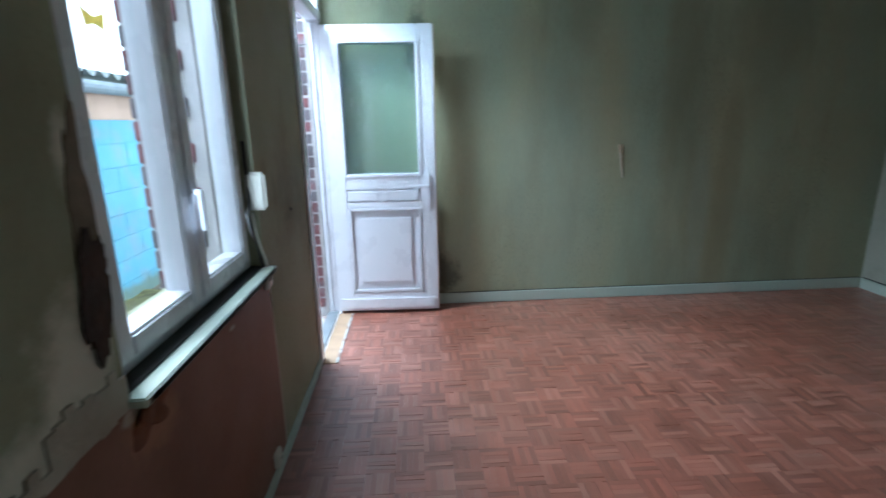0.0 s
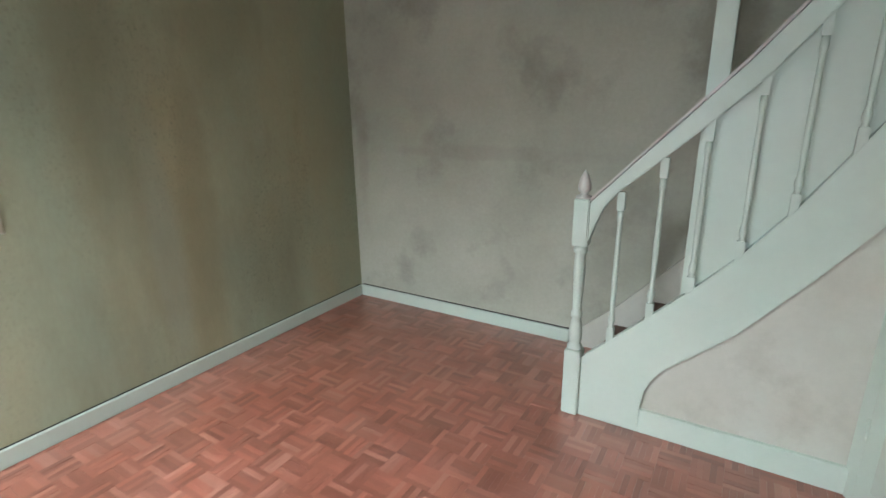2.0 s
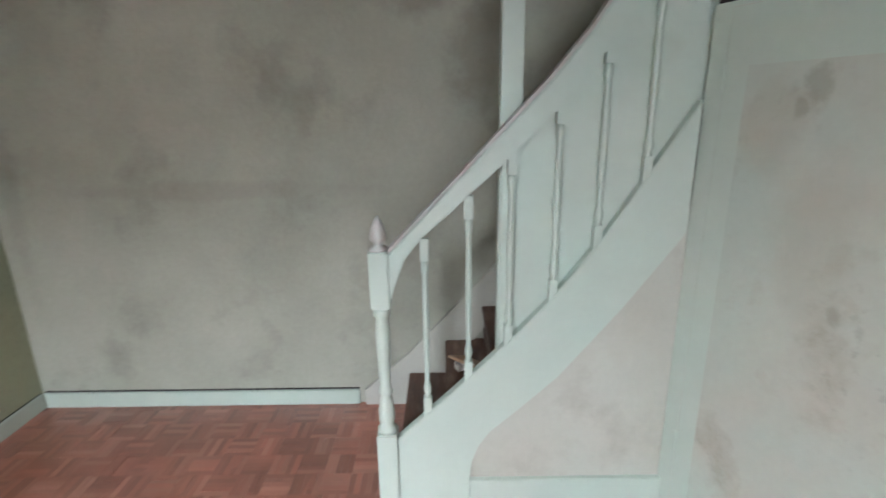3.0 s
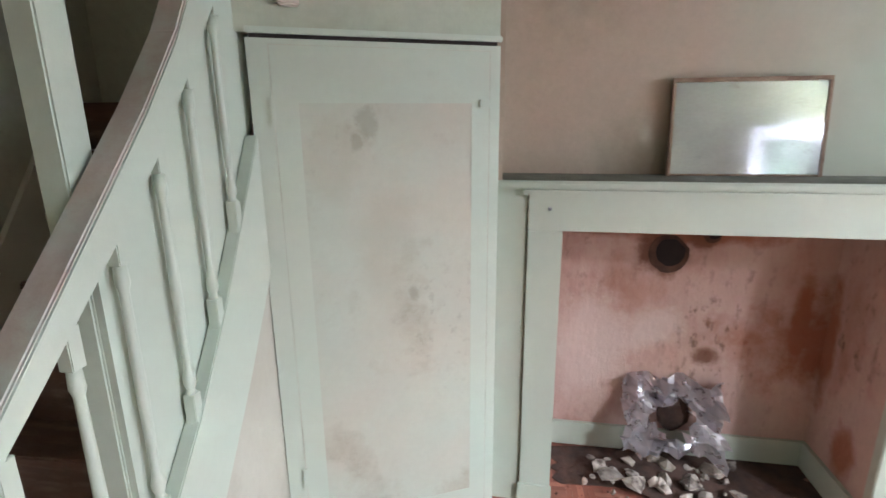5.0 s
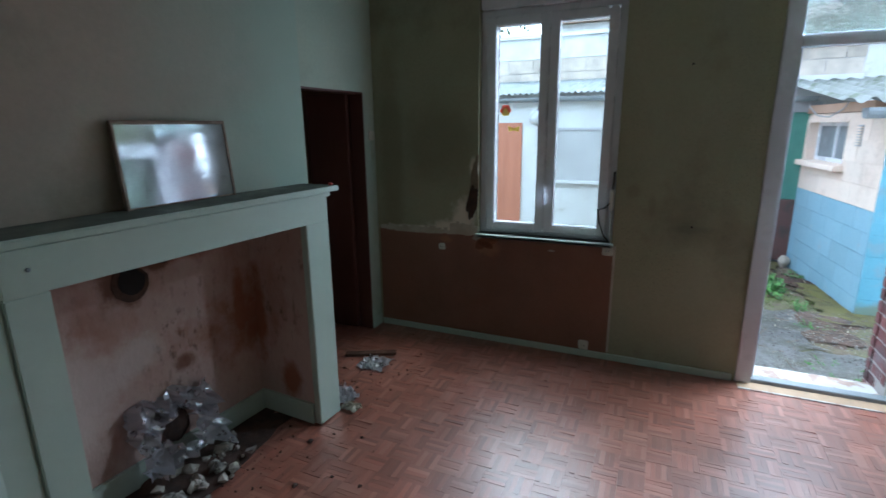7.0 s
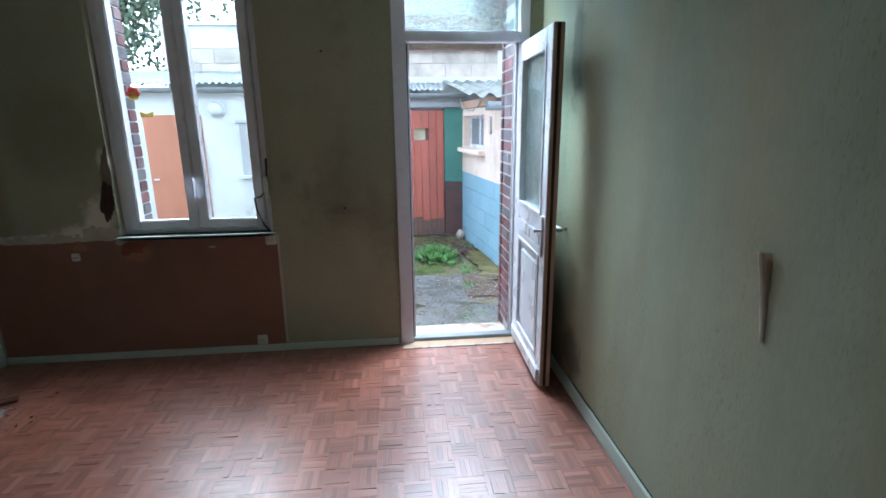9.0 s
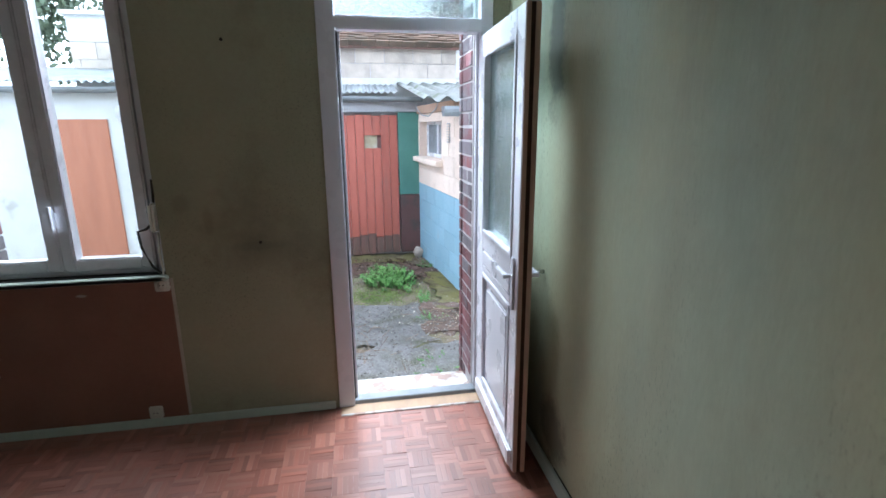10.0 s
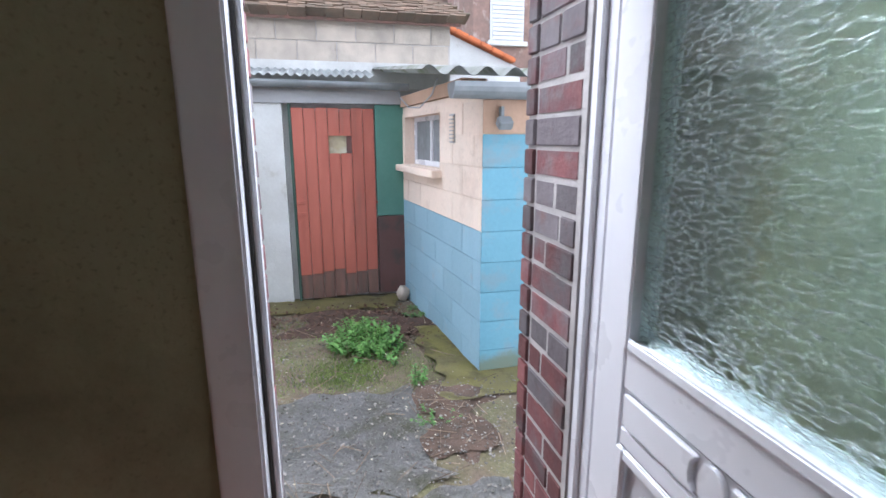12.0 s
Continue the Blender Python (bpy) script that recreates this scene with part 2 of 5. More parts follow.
M["parquet"] = surface("red_mosaic_parquet", (0.285, 0.098, 0.062), (0.235, 0.082, 0.05), 0.42, scale=3.0, fine=60, stain=(0.40, 0.22, 0.17), stain_scale=1.6, stain_at=(0.50, 0.78), stain_fac=0.4, vary=0.24, bump=0.05, coat=1.0)
checkered(M["parquet"], 0.122, 0.14)
pale_pieces(M["parquet"], (0.44, 0.22, 0.155), 0.3, 0.5)
M["screed"] = surface("floor_joint", (0.23, 0.085, 0.056), None, 0.6)
# unseen ceiling, coloured dark to lower the bounced light in the room
M["ceiling"] = surface("dark_unseen_ceiling", (0.36, 0.34, 0.28), (0.30, 0.28, 0.22), 0.9, scale=1.0)
M["upvc"] = surface("white_plastic", (0.74, 0.74, 0.78), (0.70, 0.70, 0.745), 0.3, scale=1.5, fine=30, bump=0.0, grit=0.04, stain=(0.60, 0.57, 0.54), stain_scale=4, stain_at=(0.62, 0.8), stain_fac=0.35)
M["seal"] = plain("black_rubber_seal", (0.03, 0.025, 0.022), 0.6)
M["leaf_edge"] = surface("dirty_door_edge", (0.58, 0.43, 0.34), (0.42, 0.29, 0.22), 0.6, scale=6, stretch=(1, 1, 0.2))
M["chrome"] = plain("brushed_metal", (0.6, 0.6, 0.6), 0.3, 1.0)
M["glass"] = glass("clear_glass")
M["frosted"] = glass("textured_glass", 0.36)
M["fan_glass"] = glass("hazy_fanlight_glass", 0.10)
M["socket"] = plain("yellowed_plastic", (0.66, 0.63, 0.54), 0.4)
M["tread"] = surface("dark_worn_wood", (0.075, 0.04, 0.025), (0.13, 0.06, 0.035), 0.55, scale=4, stretch=(1, 4, 4), stain=(0.2, 0.13, 0.09), stain_scale=6)
M["dark_wood"] = surface("dark_red_brown_paint", (0.085, 0.027, 0.019), (0.11, 0.038, 0.026), 0.5, scale=2, stretch=(4, 4, 0.5))
M["passage"] = surface("brown_panelling", (0.30, 0.18, 0.11), (0.24, 0.14, 0.09), 0.6, scale=2, stretch=(4, 4, 0.5))
M["fire_plaster"] = surface("pink_sooty_plaster", (0.56, 0.41, 0.36), (0.48, 0.31, 0.25), 0.9, scale=3.0, stain=(0.34, 0.16, 0.11), stain_scale=3.6, stain_at=(0.52, 0.70), stain_fac=0.7, stretch=(1, 1, 0.55), bump=0.4, specks=(0.12, 0.07, 0.05), speck_size=26.0, speck_fac=0.8)
M["dust"] = surface("soot_dust", (0.19, 0.205, 0.17), (0.13, 0.14, 0.115), 0.95, scale=7, stain=(0.30, 0.34, 0.29), stain_scale=5, stain_at=(0.58, 0.72), stain_fac=0.5)
# soot; also the black put in for gaps and holes without depth
M["soot"] = surface("soot", (0.02, 0.016, 0.014), None, 0.95)
M["rust"] = surface("rusty_soot", (0.11, 0.055, 0.035), (0.05, 0.028, 0.02), 0.95, scale=14, bump=0.6)
M["foil"] = surface("crumpled_foil", (0.86, 0.86, 0.90), (0.75, 0.72, 0.74), 0.32, 0.85, scale=8, bump=0.1, grit=0.05)
M["gravel"] = surface("mixed_gravel", (0.15, 0.135, 0.12), (0.29, 0.27, 0.245), 0.95, scale=20, vary=0.6)
M["moss"] = surface("lime_moss", (0.20, 0.27, 0.07), (0.13, 0.19, 0.05), 0.9, scale=8, vary=0.4, bump=0.0)
M["rubble"] = surface("plaster_rubble", (0.55, 0.51, 0.45), (0.26, 0.22, 0.18), 0.95, scale=14, bump=0.8, vary=0.45, stain=(0.08, 0.06, 0.05), stain_scale=16, stain_at=(0.5, 0.62), stain_fac=0.85)
M["ash"] = surface("ash_and_soot", (0.05, 0.032, 0.025), (0.10, 0.055, 0.04), 0.95, scale=12, bump=0.6)
M["mirror_glass"] = surface("tarnished_mirror", (0.70, 0.71, 0.74), (0.56, 0.56, 0.59), 0.03, 0.7, scale=3, fine=60, bump=0.0, grit=0.2, stretch=(1, 1, 2), stain=(0.25, 0.22, 0.20), stain_scale=7, stain_at=(0.60, 0.74), stain_fac=0.6)
M["mirror_edge"] = surface("brown_mirror_edge", (0.18, 0.10, 0.06), (0.30, 0.22, 0.15), 0.6, scale=14)
M["paper"] = surface("peeled_paper", (0.70, 0.66, 0.54), (0.58, 0.47, 0.33), 0.9, scale=8)
M["brick"] = surface("dark_red_brick", (0.20, 0.072, 0.072), (0.13, 0.055, 0.06), 0.75, scale=9, fine=70, bump=0.4, vary=0.4, stain=(0.15, 0.15, 0.16), stain_scale=3, stain_at=(0.5, 0.62))
M["grey_brick"] = surface("dark_grey_brick", (0.18, 0.16, 0.17), (0.13, 0.11, 0.12), 0.75, scale=9, fine=70, bump=0.4, vary=0.3, stain=(0.16, 0.07, 0.06), stain_scale=6, stain_at=(0.55, 0.7))
M["mortar"] = surface("grey_mortar", (0.50, 0.47, 0.46), (0.38, 0.36, 0.35), 0.95, scale=8, bump=0.5)
M["orange"] = surface("salmon_board_paint", (0.42, 0.12, 0.085), (0.35, 0.095, 0.065), 0.6, scale=3, stretch=(3, 3, 0.4), bump=0.1, vary=0.08, stain=(0.22, 0.10, 0.08), stain_scale=3, stain_at=(0.58, 0.76), stain_fac=0.6)
M["faded_orange"] = surface("faded_orange_paint", (0.42, 0.17, 0.10), (0.36, 0.145, 0.085), 0.7, scale=3, stretch=(3, 3, 0.4), bump=0.05)
M["grey_wood"] = surface("weathered_wood", (0.11, 0.075, 0.06), (0.20, 0.10, 0.08), 0.9, scale=5, stretch=(4, 4, 0.4))
M["teal"] = surface("teal_paint", (0.085, 0.22, 0.18), (0.07, 0.18, 0.15), 0.7, scale=3)
M["dusty_pane"] = surface("dusty_yellowed_pane", (0.42, 0.37, 0.24), (0.30, 0.25, 0.17), 0.45, scale=14, stain=(0.5, 0.48, 0.40), stain_scale=9)
M["red_earth"] = surface("red_brown_earth", (0.15, 0.095, 0.07), (0.085, 0.06, 0.045), 0.98, scale=9, fine=55, bump=1.0, grit=0.7)
M["twig"] = surface("dry_twig", (0.20, 0.14, 0.10), (0.30, 0.23, 0.17), 0.9, scale=20, vary=0.4)
M["maroon"] = surface("maroon_paint", (0.12, 0.055, 0.05), (0.09, 0.045, 0.04), 0.7, scale=3, stain=(0.05, 0.04, 0.035), stain_scale=5)
M["jamb_green"] = surface("dark_green_jamb_paint", (0.04, 0.09, 0.07), (0.03, 0.06, 0.05), 0.7, scale=4)
M["whitewash"] = surface("peeling_whitewash", (0.62, 0.63, 0.63), (0.52, 0.52, 0.51), 0.9, scale=2, stain=(0.38, 0.36, 0.33), stain_scale=4, stain_at=(0.62, 0.72), bump=0.3)
M["cream_block"] = surface("cream_block_paint", (0.78, 0.62, 0.52), (0.74, 0.63, 0.54), 0.9, scale=2, bump=0.3, vary=0.05, stain=(0.50, 0.38, 0.31), stain_scale=3, stain_at=(0.54, 0.72), stain_fac=0.6, specks=(0.4, 0.33, 0.28), speck_size=24.0, speck_fac=0.4)
# darker than cream_block: top of the annex front and below its roof
M["beige_block"] = surface("dark_beige_block", (0.50, 0.33, 0.24), (0.42, 0.28, 0.2), 0.9, scale=3, bump=0.3, vary=0.06)
M["blue_block"] = surface("sky_blue_block_paint", (0.24, 0.40, 0.50), (0.27, 0.42, 0.51), 0.85, scale=2, bump=0.3, vary=0.06, stain=(0.3, 0.36, 0.40), stain_scale=4, stain_at=(0.62, 0.72))
# darker blue than blue_block, for the annex front
M["blue_front"] = surface("deep_sky_blue_front", (0.13, 0.31, 0.40), (0.15, 0.33, 0.42), 0.8, scale=2, bump=0.3, vary=0.08, stain=(0.20, 0.27, 0.30), stain_scale=4, stain_at=(0.5, 0.66))
blots(M["blue_front"], (0.15, 0.17, 0.10), ((-2.03, 4.2, -0.10), (0, 0, 0.14)), fac=0.8, ragged=0.8, scale=6.0)
M["raw_block"] = surface("raw_concrete_block", (0.52, 0.45, 0.38), (0.40, 0.35, 0.30), 0.95, scale=5, bump=0.6, vary=0.14, stain=(0.26, 0.24, 0.21), stain_scale=3, stain_at=(0.55, 0.75), stain_fac=0.6)
M["render"] = surface("grey_cement_render", (0.58, 0.58, 0.57), (0.48, 0.48, 0.47), 0.95, scale=4, bump=0.5)
M["corrugated"] = surface("mossy_fibre_cement", (0.36, 0.37, 0.37), (0.28, 0.30, 0.27), 0.9, scale=5, bump=0.4, stain=(0.12, 0.15, 0.08), stain_scale=4)
M["tin"] = surface("pale_corrugated_sheet", (0.50, 0.53, 0.54), (0.38, 0.41, 0.42), 0.6, scale=4, bump=0.1, stain=(0.20, 0.21, 0.17), stain_scale=5, stain_at=(0.56, 0.72), stain_fac=0.7)
M["zinc"] = surface("weathered_zinc", (0.27, 0.29, 0.31), (0.20, 0.22, 0.235), 0.55, 0.2, scale=6)
M["grey_beam"] = surface("grey_painted_beam", (0.42, 0.42, 0.44), (0.36, 0.36, 0.38), 0.8, scale=3)
M["roof_tile"] = surface("mossy_brown_tile", (0.22, 0.15, 0.11), (0.16, 0.13, 0.10), 0.9, scale=6, bump=0.4, vary=0.3)
M["verge_tile"] = surface("orange_verge_tile", (0.58, 0.17, 0.06), (0.46, 0.13, 0.05), 0.8, scale=6, vary=0.1)
M["ground"] = surface("mossy_earth", (0.185, 0.135, 0.10), (0.17, 0.165, 0.08), 0.95, scale=3.4, fine=50, bump=1.0, grit=0.75, stain=(0.10, 0.075, 0.055), stain_scale=6, stain_at=(0.5, 0.66), stain_fac=0.7, specks=(0.42, 0.40, 0.36), speck_size=100.0, speck_fac=0.6)
M["slab"] = surface("pitted_concrete", (0.33, 0.32, 0.315), (0.25, 0.245, 0.235), 0.95, scale=7, fine=55, bump=1.0, grit=0.8, stain=(0.11, 0.105, 0.06), stain_scale=3.4, stain_at=(0.50, 0.66), stain_fac=0.75, specks=(0.55, 0.54, 0.52), speck_size=75.0, speck_fac=0.9)
M["moss_slab"] = surface("mossy_concrete", (0.31, 0.28, 0.095), (0.25, 0.22, 0.12), 0.95, scale=3, fine=60, bump=0.5, grit=0.35, stain=(0.13, 0.11, 0.06), stain_scale=5)
M["leaf"] = surface("green_leaf", (0.12, 0.27, 0.06), (0.08, 0.19, 0.045), 0.5, scale=9, vary=0.35, bump=0.0)
M["far_leaf"] = surface("grey_green_leaf", (0.10, 0.13, 0.08), (0.07, 0.10, 0.06), 0.7, scale=4, vary=0.35, bump=0.0)
M["bark"] = surface("bark", (0.09, 0.07, 0.05), None, 0.9, scale=8, bump=0.6)
M["threshold"] = surface("chipped_white_paint", (0.55, 0.53, 0.50), (0.42, 0.39, 0.36), 0.8, scale=5, stain=(0.28, 0.17, 0.13), stain_scale=9, stain_at=(0.5, 0.58), bump=0.4)
M["ply"] = surface("bare_plywood_strip", (0.46, 0.31, 0.19), (0.38, 0.26, 0.17), 0.6, scale=4, stretch=(1, 4, 1))
# stains and other patches that have a place of their own
blots(M["wall_green"], (0.20, 0.175, 0.09), ((2.60, 3.69, 1.9), (0.16, 0, 1.0)), ((3.30, 3.69, 2.2), (0.35, 0, 0.8)), ((3.05, 3.69, 0.9), (0.12, 0, 0.9)), ((1.85, 3.69, 2.4), (0.22, 0, 0.55)), fac=0.38, scale=3.0)
# cool daylight by the door put into the colour; then a pale streak
blots(M["wall_green"], (0.30, 0.36, 0.30), ((1.65, 3.69, 0.9), (0.45, 0, 1.1)), ((2.85, 3.69, 0.7), (0.10, 0, 0.8)), fac=0.25, scale=2.5)
blots(M["wall_green"], (0.045, 0.045, 0.035), ((0.66, 3.69, 1.95), (0.10, 0, 0.30)), ((0.80, 3.69, 0.25), (0.16, 0, 0.18)), fac=0.7, ragged=0.8, scale=9.0)
# dark stains; shading by the stair post is put into the last spot
blots(M["wall_back"], (0.13, 0.115, 0.085), ((4.32, 1.62, 2.02), (0, 0.22, 0.14)), ((4.32, 2.25, 2.1), (0, 0.10, 0.07)), ((4.32, 1.35, 1.75), (0, 0.18, 0.30)), fac=0.42, ragged=0.8, scale=6.0)
# faint darker band across the wall, another up the corner
blots(M["wall_back"], (0.24, 0.22, 0.17), ((4.32, 2.7, 1.15), (0, 0.9, 0.05)), ((4.32, 3.6, 1.1), (0, 0.06, 0.5)), fac=0.25, ragged=0.8, scale=4.0)
blots(M["wall_window"], (0.09, 0.07, 0.05), ((0, 1.98, 1.23), (0, 0.05, 0.06)), ((0, 2.10, 1.14), (0, 0.03, 0.09)), ((0, 2.35, 1.0), (0, 0.16, 0.03)), fac=0.22, ragged=0.8, scale=9.0)
# darker areas beside the window and up the corner
blots(M["wall_window"], (0.16, 0.135, 0.07), ((0, 0.55, 1.55), (0, 0.30, 0.35)), ((0, 0.15, 1.4), (0, 0.12, 1.0)), fac=0.4, scale=3.0)
blots(M["wall_window"], (0.70, 0.64, 0.53), ((0, 0.77, 0.97), (0, 0.12, 0.18)), ((0, 0.68, 0.89), (0, 0.24, 0.08)), ((0, 0.38, 0.865), (0, 0.36, 0.035)), ((0, 0.86, 1.36), (0, 0.05, 0.09)), fac=1.0, ragged=0.7, scale=11.0)
blots(M["brown_paint"], (0.33, 0.15, 0.075), ((0, 0.95, 0.765), (0, 0.12, 0.08)), ((0, 0.62, 0.80), (0, 0.06, 0.03)), fac=0.8, ragged=0.9, scale=12.0)
blots(M["brown_paint"], (0.50, 0.44, 0.36), ((0, 0.89, 0.83), (0, 0.05, 0.02)), ((0, 1.45, 0.78), (0, 0.03, 0.008)), ((0, 0.35, 0.845), (0, 0.3, 0.012)), fac=0.8, ragged=0.9, scale=18.0)
blots(M["closet"], (0.20, 0.17, 0.12), ((3.30, 0.58, 1.56), (0.035, 0, 0.05)), ((3.335, 0.59, 1.50), (0.02, 0, 0.035)), ((3.17, 0.53, 0.98), (0.02, 0, 0.03)), fac=0.4, ragged=1.1, scale=18.0)
blots(M["closet"], (0.36, 0.32, 0.24), ((3.25, 0.56, 1.15), (0.12, 0, 0.28)), ((3.40, 0.6, 1.45), (0.10, 0, 0.16)), fac=0.25, ragged=0.7, scale=6.0)
blots(M["fire_plaster"], (0.28, 0.085, 0.03), ((1.565, 0.0, 0.68), (0.055, 0, 0.26)), ((2.02, 0.0, 1.10), (0.45, 0, 0.07)), ((1.50, 0.28, 0.25), (0, 0.10, 0.14)), ((1.50, 0.06, 0.62), (0, 0.06, 0.30)), fac=0.85, ragged=0.8, scale=7.0)
blots(M["fire_plaster"], (0.16, 0.065, 0.035), ((2.165, 0.0, 0.985), (0.13, 0, 0.12)), ((1.995, 0.0, 1.075), (0.08, 0, 0.07)), ((1.93, 0.0, 0.52), (0.07, 0, 0.05)), fac=0.9, ragged=0.7, scale=11.0)
blots(M["fire_plaster"], (0.62, 0.52, 0.47), ((2.42, 0.0, 0.55), (0.22, 0, 0.32)), ((2.15, 0.0, 0.65), (0.14, 0, 0.12)), fac=0.75, ragged=0.8, scale=7.0)


def see_through(m):
    m.node_tree.nodes["Principled BSDF"].inputs["Transmission Weight"].default_value = 0.75
    return m


M["sticker_red"] = see_through(plain("red_film", (0.85, 0.10, 0.06), 0.4))
M["sticker_yellow"] = see_through(plain("yellow_film", (0.9, 0.68, 0.12), 0.4))
M["red"] = plain("red_plastic", (0.6, 0.05, 0.04), 0.5)
M["far_brick"] = surface("far_brick", (0.27, 0.17, 0.14), (0.19, 0.13, 0.11), 0.9, scale=4, fine=12, grit=0.6, stain=(0.42, 0.38, 0.35), stain_scale=3, stain_at=(0.55, 0.7), stain_fac=0.5)
M["shutter"] = plain("white_shutter", (0.55, 0.56, 0.58), 0.6)
M["grey_board"] = surface("grey_shutter_board", (0.42, 0.42, 0.42), (0.36, 0.36, 0.36), 0.8, scale=2)


# ---- building helpers ----
def box(bm, x0, x1, y0, y1, z0, z1, m=None):
    vs = [bm.verts.new((x, y, z)) for x in (x0, x1) for y in (y0, y1) for z in (z0, z1)]
    if m:
        for v in vs:
            v.co = m @ v.co
    for f in ((0, 1, 3, 2), (4, 6, 7, 5), (0, 4, 5, 1), (2, 3, 7, 6), (0, 2, 6, 4), (1, 5, 7, 3)):
        bm.faces.new([vs[i] for i in f])
    return vs


def fix(bm, bevel=0.0, segments=2):
    bmesh.ops.recalc_face_normals(bm, faces=bm.faces)
    if bevel:
        bmesh.ops.bevel(bm, geom=list(bm.edges), offset=bevel, segments=segments, affect="EDGES", clamp_overlap=True)
    return bm


def boxes(*spans, bevel=0.0, m=None):
    bm = bmesh.new()
    for s in spans:
        box(bm, *s, m=m)
    return fix(bm, bevel)


def prism(points, axis, a, b, bevel=0.0):
    """A flat outline given in the other two axes, thickened along one axis from a to b."""
    bm = bmesh.new()
    k = "xyz".index(axis)

    def at(p, d):
        c = list(p)
        c.insert(k, d)
        return c
    lo = [bm.verts.new(at(p, a)) for p in points]
    hi = [bm.verts.new(at(p, b)) for p in points]
    bm.faces.new(lo)
    bm.faces.new(hi[::-1])
    n = len(points)
    for i in range(n):
        bm.faces.new((lo[i], hi[i], hi[(i + 1) % n], lo[(i + 1) % n]))
    return fix(bm, bevel)


def lathe(profile, x, y, sides=14):
    """A turned piece about an upright axis: (radius, height) pairs."""
    bm = bmesh.new()
    rings = [[bm.verts.new((x + r * math.cos(a), y + r * math.sin(a), z)) for a in (2 * math.pi * i / sides for i in range(sides))] for r, z in profile]
    for p, q in zip(rings, rings[1:]):
        for i in range(sides):
            bm.faces.new((p[i], p[(i + 1) % sides], q[(i + 1) % sides], q[i]))
    bm.faces.new(rings[0][::-1])
    bm.faces.new(rings[-1])
    bmesh.ops.recalc_face_normals(bm, faces=bm.faces)
    for f in bm.faces:
        f.smooth = True
    return bm


def tube(points, r, sides=8):
    bm = bmesh.new()
    pts = [Vector(p) for p in points]
    rings = []
    for i, p in enumerate(pts):
        d = (pts[min(i + 1, len(pts) - 1)] - pts[max(i - 1, 0)]).normalized()
        u = d.orthogonal().normalized() if abs(d.z) > 0.95 else d.cross(Vector((0, 0, 1))).normalized()
        w = d.cross(u)
        rings.append([bm.verts.new(p + r * (math.cos(a) * u + math.sin(a) * w)) for a in (2 * math.pi * k / sides for k in range(sides))])
    for p, q in zip(rings, rings[1:]):
        for i in range(sides):
            bm.faces.new((p[i], p[(i + 1) % sides], q[(i + 1) % sides], q[i]))
    bm.faces.new(rings[0][::-1])
    bm.faces.new(rings[-1])
    bmesh.ops.recalc_face_normals(bm, faces=bm.faces)
    for f in bm.faces:
        f.smooth = True
    return bm


def mesh_of(name, bm, material):
    me = bpy.data.meshes.new(name)
    bm.to_mesh(me)
    bm.free()
    me.materials.append(M[material])
    return me


def part(name, bm, material, parent, label=""):
    ob = new(name, mesh_of(name, bm, material))
    ob.parent = parent
    ob.matrix_parent_inverse = parent.matrix_basis.inverted()
    return tagged(ob, label)


def solid(name, bm, material, label, category, group="", kind=""):
    return tagged(new(name, mesh_of(name, bm, material)), label, category, group, kind)


def empty(name, at, label, category, group="", kind=""):
    ob = new(name)
    ob.empty_display_size = 0.1
    ob.matrix_basis = Matrix.Translation(at)
    return tagged(ob, label, category, group, kind)


def lump(r, seed, sx=1.0, sy=1.0, sz=1.0, at=(0, 0, 0), rough=0.35, levels=2):
    bm = bmesh.new()
    bmesh.ops.create_icosphere(bm, subdivisions=levels, radius=r)
    for v in bm.verts:
        k = 1 + rough * noise.noise(v.co / r * 1.3 + Vector((seed * 3.1, seed * 1.7, 0)))
        v.co = Vector((v.co.x * sx, v.co.y * sy, v.co.z * sz)) * k + Vector(at)
    return bm

# ---- the room: floor, walls, ceiling ----
W, L, H = 4.32, 3.69, 2.75        # inner size of the room
T = 0.30                          # yard wall thickness
WY0, WY1, WZ0, WZ1 = 0.885, 1.865, 0.855, 2.60    # window opening
DY0, DY1, DZ1 = 2.705, 3.605, 2.60                 # yard door opening
PX0, PX1, PZ = 0.15, 1.00, 1.925                  # inner doorway
BX, BY = 1.21, 0.22                               # chimney breast corner and face
FX0, FX1, FZ = 1.49, 2.66, 1.19                   # fire opening
CA, CB = Vector((2.885, 0.412, 0)), Vector((3.613, 0.711, 0))    # cupboard front, end to end
STAIR = 3.613                                     # face of the stair


def wall(name, bm, material, label):
    return solid(name, bm, material, label, "wall", kind="structure")


wall("wall_yard", boxes((-T, 0, -0.2, WY0, 0, H), (-T, 0, WY0, WY1, 0, WZ0), (-T, 0, WY0, WY1, WZ1, H), (-T, 0, WY1, DY0, 0, H), (-T, 0, DY0, DY1, DZ1, H), (-T, 0, DY1, L + 0.2, 0, H)),
     "wall_window", "stained olive plaster wall with window and door")
wall("wall_party", boxes((0, W + 0.2, L, L + 0.2, 0, H)), "wall_green", "pale green plaster wall with damp streaks")
wall("wall_stair", boxes((W, W + 0.2, -1.4, L, 0, H)), "wall_back", "mottled grey plaster wall behind the stairs")
wall("wall_doorway", boxes((0, PX0, -0.12, 0, 0, H), (PX1, BX, -0.12, 0, 0, H), (PX0, PX1, -0.12, 0, PZ, H)), "wall_mint", "mint plaster wall round the inner doorway")
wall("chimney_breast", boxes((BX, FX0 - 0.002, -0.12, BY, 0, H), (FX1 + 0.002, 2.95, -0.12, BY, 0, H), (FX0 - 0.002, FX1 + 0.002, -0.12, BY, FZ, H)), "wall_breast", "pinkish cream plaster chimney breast")
